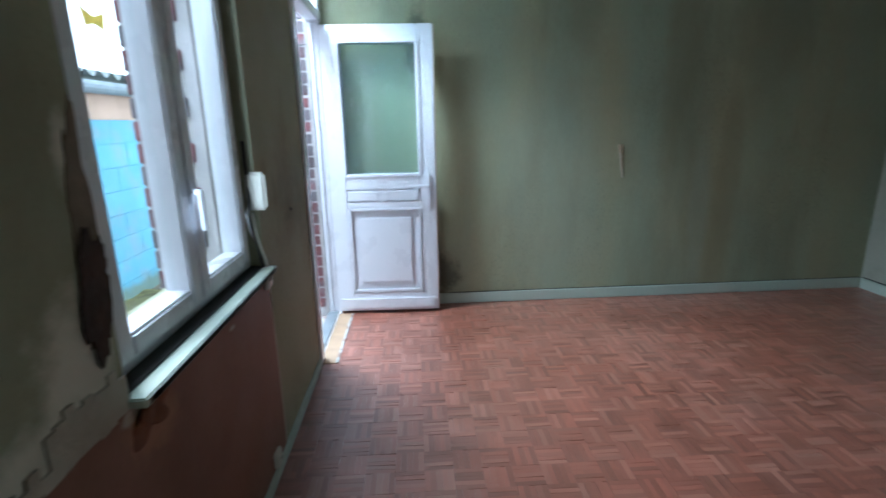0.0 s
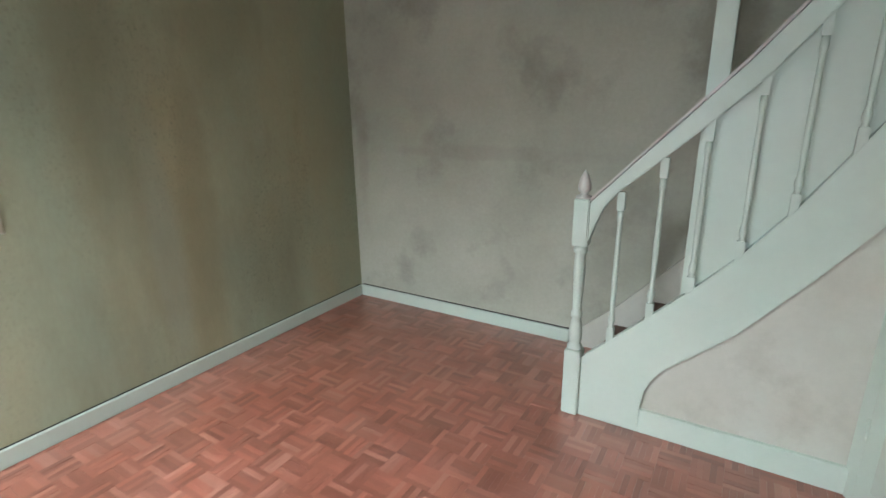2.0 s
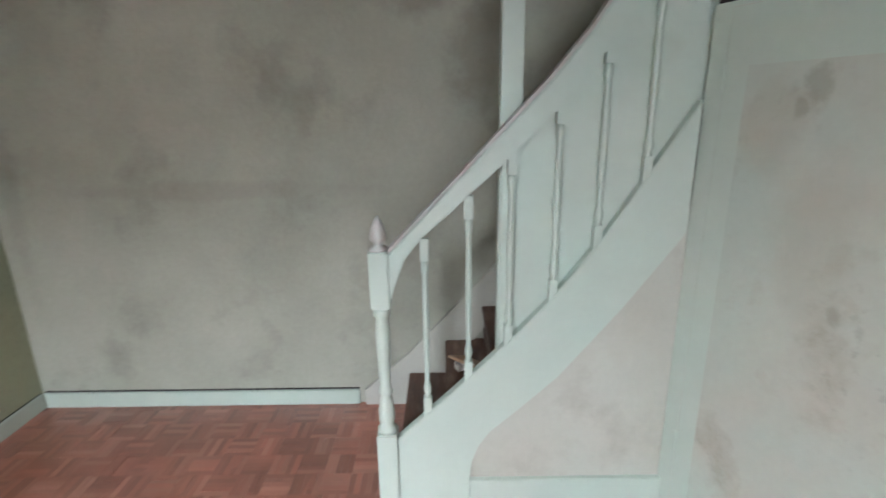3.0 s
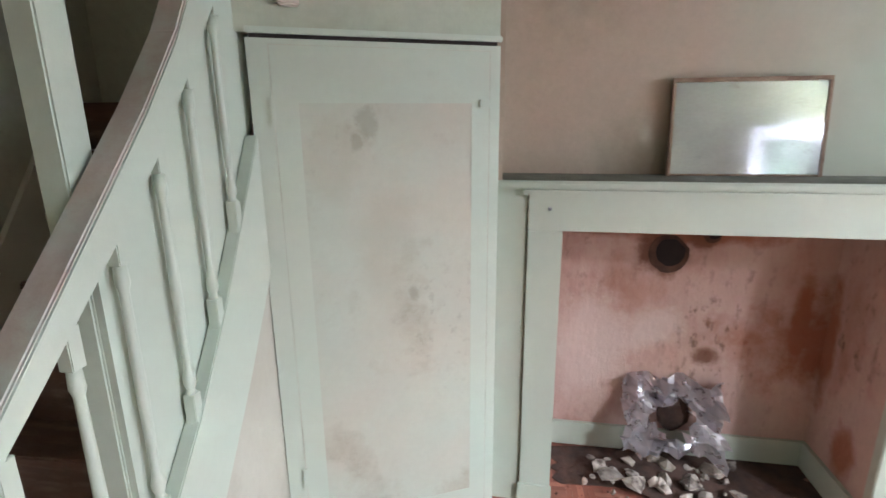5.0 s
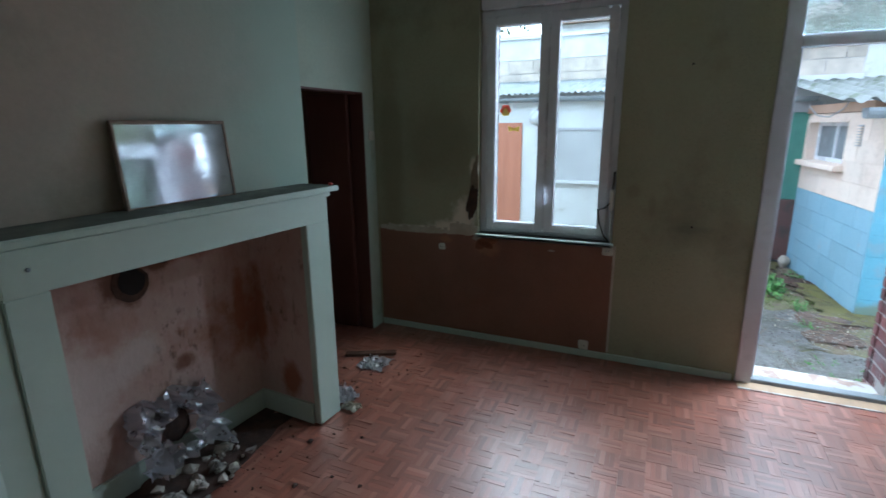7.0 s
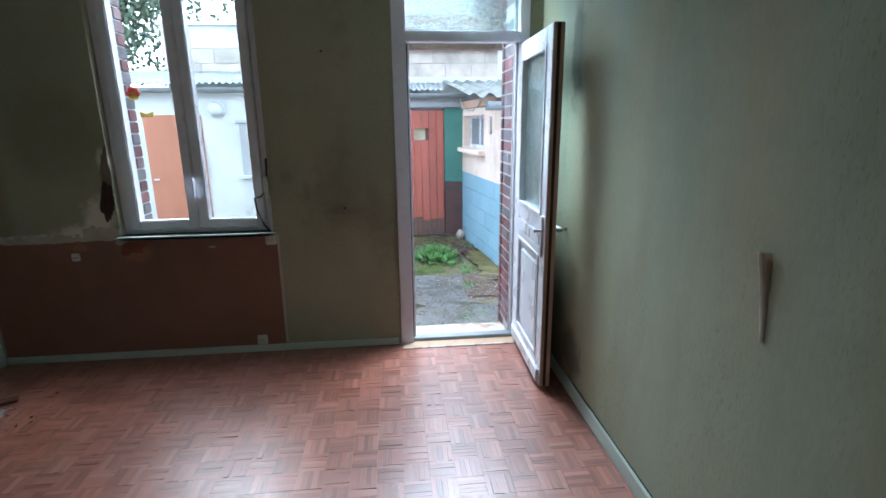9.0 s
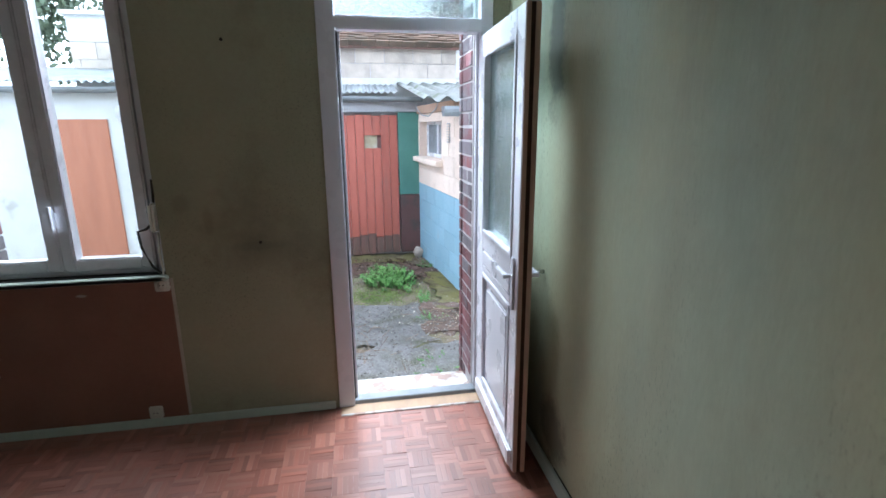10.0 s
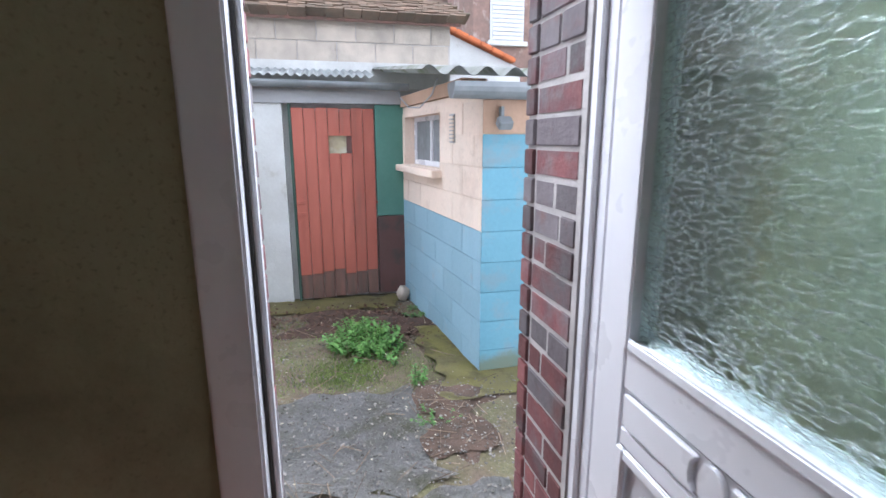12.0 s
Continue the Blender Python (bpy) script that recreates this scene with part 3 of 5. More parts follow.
solid("ceiling", boxes((-T, W + 0.2, -1.4, L + 0.2, H, H + 0.15)), "ceiling", "plain plaster ceiling, unseen, coloured dark to lessen bounced light", "ceiling", kind="structure")
floor = solid("floor", boxes((0, W, -1.3, L, -0.06, -0.006)), "screed", "red-brown mosaic parquet floor, worn and dusty", "floor", kind="structure")
# passage behind the inner doorway
# unseen wall added to stop light leaking in behind the chimney
wall("wall_rear", boxes((1.6, W + 0.2, -1.5, -1.4, 0, H), (1.41, 1.6, -1.5, -1.3, 0, H)), "passage", "plain brown wall, unseen, added to keep light out at the rear")
wall("stairwell_wall", boxes((3.655, W, 0.34, 0.42, 0, H)), "wall_back", "pale plaster wall at the turn of the stairs")
wall("wall_passage", boxes((0, 1.6, -1.4, -1.3, 0, H), (-0.2, 0, -1.4, -0.2, 0, H), (1.30, 1.40, -1.3, -0.12, 0, H)), "passage", "brown panelled passage wall")
# fire recess lining
wall("fire_recess", boxes((FX0 - 0.1, FX1 + 0.1, -0.13, 0.0, 0, FZ + 0.2), (FX0 - 0.06, FX0, 0.0, 0.403, 0, FZ), (FX1, FX1 + 0.06, 0.0, 0.403, 0, FZ), (FX0, FX1, 0.0, 0.403, FZ + 0.1, FZ + 0.16)),
     "fire_plaster", "pink plaster fire recess with rust and soot stains")
wall("recess_skirting", boxes((FX0 + 0.002, FX1 - 0.002, 0.0, 0.018, 0, 0.122), (FX0, FX0 + 0.018, 0.02, 0.40, 0, 0.122)), "mint", "low mint skirting inside the fire recess")

# brown painted field under the window, with its ragged plaster edge
wall("painted_dado", boxes((0.0, 0.004, 0.02, 1.88, 0.05, 0.852)), "brown_paint", "dull red-brown painted field under the window")
bm = bmesh.new()
random.seed(4)
for i in range(34):
    y = 0.03 + 0.025 * i
    h = 0.02 + 0.03 * random.random() + (0.05 if i > 24 else 0)
    box(bm, 0.0, 0.006, y, y + 0.026, 0.85 - 0.012 * random.random(), 0.85 + h)
wall("paint_edge", boxes((0.0, 0.003, 1.881, 1.897, 0.06, 0.85)), "raw_plaster", "pale strip of bare plaster at the paint edge")
wall("plaster_scar", fix(bm), "raw_plaster", "ragged strip of bare torn plaster")


def skirting(name, spans, label="narrow mint painted skirting board"):
    return solid(name, boxes(*spans, bevel=0.004), "mint", label, "skirting board", kind="structure")


def grime(name, spans):
    return solid(name, boxes(*spans), "soot", "thin black line of dirt over the skirting", "dirt", kind="structure")


grime("trim_party", [(0.85, W - 0.02, L - 0.004, L, 0.0855, 0.0905)])
grime("trim_stair", [(W - 0.005, W, 2.0, L - 0.02, 0.0855, 0.0925)])
skirting("baseboard_party", [(0.02, W - 0.015, L - 0.015, L, 0, 0.085)])
skirting("baseboard_stair", [(W - 0.018, W, 2.0, L - 0.016, 0, 0.085)])
skirting("baseboard_yard", [(0, 0.016, 0.02, DY0 - 0.02, 0, 0.05)])
skirting("baseboard_strip", [(0.01, PX0, 0, 0.014, 0, 0.09)])

# ---- window ----
win = empty("window_1", (-0.12, 1.375, WZ0), "white plastic casement window with two sashes", "window", kind="structure")
fx0, fx1 = -0.125, -0.055
FZ1 = 2.445
part("window_frame", boxes((fx0, fx1, WY0, WY0 + 0.05, WZ0, FZ1), (fx0, fx1, WY1 - 0.05, WY1, WZ0, FZ1), (fx0, fx1, WY0 + 0.05, WY1 - 0.05, WZ0, WZ0 + 0.045), (fx0, fx1, WY0 + 0.05, WY1 - 0.05, FZ1 - 0.045, FZ1), bevel=0.005), "upvc", win)
for a, b in ((WY0 + 0.052, 1.375), (1.379, WY1 - 0.052)):
    sash = part("sash", boxes((-0.115, -0.035, a, a + 0.062, WZ0 + 0.047, FZ1 - 0.047), (-0.115, -0.035, b - 0.062, b, WZ0 + 0.047, FZ1 - 0.047),
                              (-0.115, -0.035, a + 0.062, b - 0.062, WZ0 + 0.047, WZ0 + 0.107), (-0.115, -0.035, a + 0.062, b - 0.062, FZ1 - 0.107, FZ1 - 0.047), bevel=0.008), "upvc", win)
    pane = part("pane", boxes((-0.08, -0.074, a + 0.058, b - 0.058, WZ0 + 0.1, FZ1 - 0.1)), "glass", sash)
    pane.visible_shadow = False
handle = part("handle", boxes((-0.035, -0.023, 1.365, 1.389, 1.20, 1.27), (-0.023, 0.0, 1.370, 1.384, 1.225, 1.24), (-0.01, 0.002, 1.368, 1.386, 1.12, 1.24), bevel=0.003), "upvc", win, "white plastic window handle")
part("shutter_box", boxes((-0.2, -0.012, WY0 + 0.01, WY1 - 0.01, 2.446, 2.60), bevel=0.008), "upvc", win, "white roller shutter box")
part("window_sill", boxes((-0.056, 0.044, WY0 + 0.002, WY1 - 0.002, WZ0 - 0.008, WZ0 + 0.014), (0.0, 0.044, WY0 - 0.012, WY1 + 0.015, WZ0 - 0.0085, WZ0 + 0.0145), bevel=0.004), "mint", win, "chipped mint inner sill")
part("sill_dirt", boxes((-0.055, -0.004, WY0 + 0.004, WY1 - 0.004, WZ0 + 0.0146, WZ0 + 0.0185)), "soot", win, "black grime along the sash foot")

# ---- yard door ----
door = empty("door_1", (-0.05, 3.57, 0), "white plastic glazed yard door standing open", "door", kind="structure")
fr = part("frame", boxes((-0.075, 0.012, DY0, DY0 + 0.09, 0, DZ1), (-0.075, -0.004, 3.54, DY1, 0, DZ1), (-0.075, 0.012, DY0 + 0.09, 3.54, 2.08, 2.145), (-0.075, 0.012, DY0 + 0.09, 3.54, DZ1 - 0.06, DZ1), bevel=0.006), "upvc", door)
part("frame_stop", boxes((-0.075, -0.045, DY0 + 0.09, DY0 + 0.11, 0.02, 2.078), (-0.075, -0.045, 3.525, 3.54, 0.02, 2.078), bevel=0.003), "upvc", door)
part("seal", boxes((-0.044, -0.038, DY0 + 0.091, DY0 + 0.099, 0.03, 2.07)), "seal", door)
fan = part("fanlight_pane", boxes((-0.035, -0.029, DY0 + 0.05, 3.545, 2.14, DZ1 - 0.055)), "fan_glass", door, "frosted fanlight pane")
fan.visible_shadow = False
part("sill_bar", boxes((-0.085, -0.01, DY0 + 0.09, 3.54, 0.0, 0.028), bevel=0.004), "zinc", door, "grey metal threshold bar")
# the leaf lies along +x from its hinges, a little past square to the wall
LEAF = pose(-0.002, 3.600, 0.02, 0, 0, -1.5)
LW, LH, LT = 0.765, 2.045, 0.062


def leaf_boxes(*spans, bevel=0.004):
    return boxes(*spans, bevel=bevel, m=LEAF)


lf = part("leaf", leaf_boxes((0, 0.115, -LT, 0, 0, LH), (LW - 0.115, LW, -LT, 0, 0, LH), (0.115, LW - 0.115, -LT, 0, LH - 0.11, LH), (0.115, LW - 0.115, -LT, 0, 0.93, 1.035),
                             (0.115, LW - 0.115, -LT, 0, 0, 0.15), (0.115, LW - 0.115, -LT, 0, 0.80, 0.845), bevel=0.006), "upvc", door)
part("lock_rail", leaf_boxes((0.115, LW - 0.115, -LT + 0.008, -0.008, 0.845, 0.93)), "upvc", lf)
pn = part("glass_pane", leaf_boxes((0.11, LW - 0.11, -0.036, -0.028, 1.03, LH - 0.105), bevel=0), "frosted", lf, "rain-patterned frosted glass")
pn.visible_shadow = False
for s in (-LT - 0.006, -0.006):
    e = s + 0.012
    part("glazing_bead", leaf_boxes((0.100, 0.125, s, e, 1.02, LH - 0.095), (LW - 0.125, LW - 0.100, s, e, 1.02, LH - 0.095), (0.125, LW - 0.125, s, e, 1.02, 1.045), (0.125, LW - 0.125, s, e, LH - 0.12, LH - 0.095)), "upvc", lf)
    part("moulding", leaf_boxes((0.115, 0.14, s, e, 0.15, 0.80), (LW - 0.14, LW - 0.115, s, e, 0.15, 0.80), (0.14, LW - 0.14, s, e, 0.15, 0.175), (0.14, LW - 0.14, s, e, 0.775, 0.80)), "upvc", lf)
part("lower_panel", leaf_boxes((0.115, LW - 0.115, -0.045, -0.017, 0.15, 0.80)), "upvc", lf)
part("raised_field", leaf_boxes((0.185, LW - 0.185, -LT + 0.004, -0.004, 0.225, 0.725), bevel=0.008), "upvc", lf)
part("weather_bar", leaf_boxes((0.02, LW - 0.02, -LT - 0.018, -LT, 0.02, 0.11), bevel=0.008), "upvc", lf)
ed = part("leaf_edge", leaf_boxes((LW, LW + 0.006, -0.060, -0.042, 0.005, LH - 0.005), (LW, LW + 0.006, -0.024, -0.003, 0.005, LH - 0.005), bevel=0.0015), "leaf_edge", lf, "tan dirty hardware edge of the door leaf")
part("edge_groove", leaf_boxes((LW, LW + 0.002, -0.042, -0.024, 0.005, LH - 0.005), bevel=0), "dark_hole", ed, "dark lock groove")


def on_leaf(bm):
    bmesh.ops.transform(bm, matrix=LEAF, verts=bm.verts)
    return bm


def rail_panel(x0, x1, bite):
    """A raised panel of the lock rail with one end scooped round the oval."""
    arc = [(bite[0] + 0.052 * bite[1] * math.cos(a), 0.8875 + 0.052 * math.sin(a)) for a in (-0.72 + 0.36 * q for q in range(5))]
    back = x0 if bite[1] < 0 else x1
    pts = [(back, 0.852)] + arc + [(back, 0.923)]
    return on_leaf(prism(pts, "y", -LT - 0.004, -LT + 0.009, 0.002))


part("rail_panel", rail_panel(0.128, 0.34, (0.3825, -1)), "upvc", lf)
part("rail_panel", rail_panel(0.42, LW - 0.128, (0.3825, 1)), "upvc", lf)
part("oval_boss", on_leaf(prism([(0.3825 + 0.030 * math.cos(q * math.pi / 12), 0.8875 + 0.042 * math.sin(q * math.pi / 12)) for q in range(24)], "y", -LT - 0.005, -LT + 0.009, 0.002)), "upvc", lf, "white oval boss")
for s, k in ((-LT, -1), (0, 1)):
    a, b = sorted((s, s + 0.012 * k))
    c, d = sorted((s + 0.012 * k, s + 0.05 * k))
    e, f = sorted((s + 0.038 * k, s + 0.052 * k))
    hp = part("handle_plate", leaf_boxes((LW - 0.075, LW - 0.04, a, b, 0.80, 1.04)), "upvc", lf)
    part("lever", leaf_boxes((LW - 0.066, LW - 0.050, c, d, 0.945, 0.963), (LW - 0.185, LW - 0.050, e, f, 0.943, 0.965)), "upvc", hp, "white lever handle")
for z in (0.25, 1.05, 1.8):
    part("hinge", leaf_boxes((-0.018, 0.012, -0.012, 0.012, z, z + 0.11)), "upvc", lf)
solid("door_threshold", boxes((-T - 0.02, -0.088, DY0 - 0.02, DY1, -0.1, -0.004), bevel=0.008), "threshold", "worn threshold with chipped white paint", "threshold", kind="structure")
solid("trim_threshold", boxes((-0.008, 0.085, DY0 + 0.01, 3.54, -0.005, 0.004)), "ply", "bare wooden strip inside the yard door", "threshold strip", kind="structure")
solid("trim_floor_bar", boxes((0.0855, 0.105, DY0 + 0.01, 3.53, -0.005, 0.006), bevel=0.002), "threshold", "worn white bar where the parquet ends", "threshold strip", kind="structure")

# ---- inner doorway ----
inner = empty("door_2", (0.2, -0.12, 0), "dark red-brown wooden door opened into the passage", "door", kind="structure")
part("leaf", boxes((0.16, 0.20, -0.50, -0.125, 0.01, 1.92), bevel=0.004), "dark_wood", inner)
part("lining", boxes((PX0, PX0 + 0.012, -0.12, 0.0, 0, PZ), (PX0 + 0.012, PX1 - 0.012, -0.12, 0.0, PZ - 0.014, PZ), (PX1 - 0.012, PX1, -0.12, 0.0, 0, PZ)), "dark_wood", inner, "thin dark brown door lining")

# ---- chimney piece ----
mantel = empty("chimney_piece", (2.05, 0.45, 0), "mint painted wooden chimney piece round the fire recess", "fireplace")
part("shelf", boxes((1.245, 2.893, BY, 0.475, 1.325, 1.352), bevel=0.006), "mint", mantel)
part("shelf_dust", boxes((1.256, 2.884, BY + 0.004, 0.464, 1.3522, 1.3535)), "dust", mantel, "grey-green film of soot and dust on the shelf")
part("bed_mould", boxes((1.30, 2.80, 0.44, 0.462, 1.30, 1.325), bevel=0.006), "mint", mantel)
part("frieze", boxes((1.322, 2.777, 0.405, 0.45, FZ - 0.02, 1.325), bevel=0.004), "mint", mantel)
part("pilaster", boxes((2.652, 2.777, 0.405, 0.45, 0, FZ - 0.02), bevel=0.004), "mint", mantel)
part("pilaster", boxes((1.322, FX0 + 0.005, 0.405, 0.45, 0, FZ - 0.02), bevel=0.004), "mint", mantel)
part("side_panel", boxes((1.322, 1.345, BY + 0.002, 0.403, 0, 1.324), bevel=0.003), "mint", mantel)
part("filler_panel", boxes((2.779, 2.93, BY + 0.01, 0.437, 0, 1.324), bevel=0.003), "mint", mantel)
part("plinth", boxes((2.645, 2.785, 0.45, 0.458, 0, 0.10), bevel=0.003), "mint", mantel)

# ---- cupboard beside the chimney ----
along = (CB - CA).normalized()
CUP = Matrix.Translation(CA) @ Matrix.Rotation(math.atan2(along.y, along.x), 4, "Z")
CL = (CB - CA).length


def cup_boxes(*spans, bevel=0.003):
    """Boxes in the cupboard front's own frame: along it, out of it (positive into the room), up."""
    return boxes(*spans, bevel=bevel, m=CUP)


wall("cupboard_wall", cup_boxes((0, CL + 0.05, -0.06, 0, 1.815, H), bevel=0), "wall_mint", "mint plaster above the cupboard")
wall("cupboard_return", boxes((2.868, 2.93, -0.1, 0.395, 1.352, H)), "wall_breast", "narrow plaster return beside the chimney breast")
cup = empty("cupboard", CUP.translation, "tall built-in cupboard with flat mint painted door, stained and worn", "cupboard")
part("frame", cup_boxes((0, 0.035, -0.04, 0.004, 0, 1.80), (CL - 0.06, CL, -0.04, 0.004, 0, 1.80), (0.035, CL - 0.06, -0.04, 0.004, 1.785, 1.80), bevel=0), "mint", cup)
cd = part("cupboard_door", cup_boxes((0.0353, CL - 0.0603, -0.035, 0.0035, 0.012, 1.7847), bevel=0), "closet", cup)
part("stile", cup_boxes((0.038, 0.10, 0.004, 0.0047, 0.02, 1.782), (CL - 0.135, CL - 0.063, 0.004, 0.0047, 0.02, 1.782), bevel=0), "mint", cd)
for z0, z1 in ((1.62, 1.782), (0.02, 0.12)):
    part("rail", cup_boxes((0.10, CL - 0.135, 0.004, 0.0047, z0, z1), bevel=0), "mint", cd)
part("head_batten", cup_boxes((-0.005, CL, 0.0, 0.012, 1.812, 1.830), bevel=0.003), "mint", cup, "grey-edged batten over the door")
# black strip fills the open gap; its shade is put into the colour
part("head_gap", cup_boxes((0.012, CL - 0.01, -0.03, 0.0045, 1.8005, 1.8115), bevel=0), "soot", cup, "black strip in the gap over the door, standing for its shade")
part("latch", cup_boxes((0.025, 0.075, 0.006, 0.016, 1.605, 1.63)), "mint", cup)
for z in (0.28, 1.55):
    part("hinge", cup_boxes((CL - 0.068, CL - 0.05, 0.006, 0.014, z, z + 0.08)), "mint", cup)
solid("bell_box", cup_boxes((0.63, 0.69, 0.0, 0.03, 1.885, 1.97), bevel=0.005), "socket", "small white plastic box above the cupboard", "junction box")

# ---- stairs ----
stair = empty("staircase", (STAIR, 1.2, 0), "steep mint painted wooden staircase with turned balusters", "staircase")
part("string_board", prism([(1.752, 0.0), (1.752, 0.304), (1.55, 0.497), (1.343, 0.703), (1.195, 0.867), (1.026, 1.092), (0.868, 1.344), (0.75, 1.53), (0.75, 1.10), (0.945, 0.827), (1.158, 0.561),
                            (1.30, 0.425), (1.40, 0.335), (1.445, 0.27), (1.47, 0.20), (1.478, 0.118), (1.478, 0.0)], "x", STAIR - 0.018, STAIR + 0.022, bevel=0.003), "mint", stair)
part("skirting", boxes((STAIR - 0.018, STAIR + 0.02, 0.73, 1.477, 0, 0.115), bevel=0.003), "mint", stair)
part("under_panel", prism([(0.72, 0.08), (0.72, 1.20), (0.95, 0.90), (1.16, 0.62), (1.30, 0.48), (1.50, 0.30), (1.50, 0.08)], "x", STAIR + 0.003, STAIR + 0.018), "under_stair", stair, "cream board under the stair, scuffed and mottled")
NY = 1.79
nw = part("newel_post", boxes((STAIR - 0.038, STAIR + 0.038, NY - 0.038, NY + 0.038, 0, 0.335), bevel=0.005), "mint", stair)
part("newel_block", boxes((STAIR - 0.034, STAIR + 0.034, NY - 0.034, NY + 0.034, 0.84, 1.05), bevel=0.005), "mint", nw)
part("turned_shaft", lathe([(0.034, 0.335), (0.036, 0.35), (0.024, 0.365), (0.030, 0.385), (0.031, 0.42), (0.024, 0.47), (0.018, 0.49), (0.026, 0.50), (0.026, 0.515), (0.019, 0.53), (0.024, 0.66), (0.026, 0.74), (0.021, 0.80),
                            (0.03, 0.81), (0.03, 0.825), (0.022, 0.84)], STAIR, NY, 18), "mint", nw)
part("finial", lathe([(0.034, 1.05), (0.034, 1.058), (0.016, 1.066), (0.016, 1.074), (0.026, 1.085), (0.028, 1.10), (0.022, 1.13), (0.012, 1.155), (0.002, 1.17)], STAIR, NY, 18), "worn_lit_mint", nw, "acorn-shaped newel finial with worn paint")
part("handrail", prism([(1.757, 1.037), (1.56, 1.243), (1.365, 1.446), (1.24, 1.578), (1.108, 1.735), (0.985, 1.92), (0.86, 2.13), (0.75, 2.33), (0.75, 2.13), (0.86, 1.94), (0.925, 1.845), (1.036, 1.708), (1.196, 1.51),
                        (1.371, 1.338), (1.56, 1.165), (1.64, 1.095), (1.70, 1.02), (1.735, 0.93), (1.757, 0.86)], "x", STAIR - 0.026, STAIR + 0.026, bevel=0.005), "mint", stair)
# the cap's pink is wear plus a highlight put into the colour
part("rail_cap", prism([(1.757, 1.040), (1.56, 1.246), (1.365, 1.449), (1.24, 1.581), (1.108, 1.738), (0.985, 1.923), (0.86, 2.133), (0.75, 2.333), (0.75, 2.353), (0.86, 2.15), (0.985, 1.943), (1.108, 1.755), (1.24, 1.597), (1.365, 1.464), (1.56, 1.26), (1.757, 1.055)],
                       "x", STAIR - 0.032, STAIR + 0.032, bevel=0.004), "worn_lit_mint", stair, "worn handrail top, rubbed to grey, pinkish highlight put into the colour")
TOPS = [(1.634, 0.419, 1.07), (1.482, 0.566, 1.215), (1.34, 0.708, 1.36), (1.188, 0.876, 1.52), (1.046, 1.066, 1.70), (0.90, 1.295, 1.885)]
for y, z0, z1 in TOPS:
    b = part("baluster", boxes((STAIR - 0.014, STAIR + 0.014, y - 0.015, y + 0.015, z0 - 0.03, z0 + 0.06), bevel=0.002), "mint", stair)
    part("top_block", boxes((STAIR - 0.014, STAIR + 0.014, y - 0.015, y + 0.015, z1 - 0.06, z1 + 0.02), bevel=0.002), "mint", b)
    h = z1 - z0 - 0.12
    part("turned_spindle", lathe([(0.014, z0 + 0.06), (0.009, z0 + 0.07), (0.014, z0 + 0.085), (0.015, z0 + 0.10), (0.009, z0 + 0.125), (0.012, z0 + 0.06 + 0.45 * h), (0.0095, z0 + 0.06 + 0.9 * h), (0.014, z0 + 0.06 + 0.93 * h), (0.012, z0 + 0.06 + h)],
                                STAIR, y, 10), "mint", b)
part("boarding", prism([(1.37, 0.66), (1.195, 0.85), (1.026, 1.075), (0.868, 1.33), (0.55, 1.75), (0.55, 2.55), (0.86, 1.99), (0.985, 1.80), (1.108, 1.62), (1.24, 1.48), (1.37, 1.36)], "x", STAIR + 0.024, STAIR + 0.040), "mint", stair, "mint boarding nailed behind the balusters")
part("partition_post", boxes((STAIR + 0.041, STAIR + 0.10, 1.305, 1.376, 0.5, H), bevel=0.004), "mint", stair, "upright mint painted post to the ceiling")
YS = [1.735, 1.545, 1.36, 1.19, 1.04, 0.90, 0.77, 0.65]
for k, y in enumerate(YS):
    z = 0.185 * (k + 1)
    y2 = YS[k + 1] if k + 1 < len(YS) else y - 0.12
    part("tread", boxes((STAIR + 0.023, W, y2 - 0.01, y + 0.02, z - 0.028, z), bevel=0.005), "tread", stair, "dark worn wooden tread")
    part("riser", boxes((STAIR + 0.023, W, y2 - 0.006, y2 + 0.008, z, z + 0.156)), "tread", stair)
part("riser", boxes((STAIR + 0.023, W, 1.727, 1.741, 0, 0.156)), "tread", stair)
part("wall_string", prism([(1.99, 0.0), (1.99, 0.085), (1.75, 0.30), (1.36, 0.72), (1.04, 1.10), (0.75, 1.50), (0.75, 1.25), (1.70, 0.0)], "x", W - 0.022, W - 0.002), "under_stair", stair, "scuffed pale string board against the wall")
stair.location.y -= 0.025

# ---- small things in the room ----
mir = empty("mirror", (2.02, 0.26, 1.352), "old mirror with brown edge leaning on the mantel shelf", "mirror")
MT = Matrix.Translation((1.757, 0.262, 1.353)) @ Matrix.Rotation(radians(1.5), 4, "Z") @ Matrix.Rotation(radians(5.0), 4, "X")
part("backing", boxes((0, 0.522, -0.012, 0.0, 0, 0.345), bevel=0.002, m=MT), "mirror_edge", mir)
part("mirror_plate", boxes((0.012, 0.512, 0.0015, 0.005, 0.008, 0.330), m=MT), "mirror_glass", mir, "dull silvery mirror plate")
part("edge_strip", boxes((0.0, 0.522, 0.0, 0.008, 0.331, 0.345), (0.511, 0.522, 0.0, 0.008, 0, 0.33), (0.0, 0.011, 0.0, 0.008, 0, 0.33), m=MT), "mirror_edge", mir)

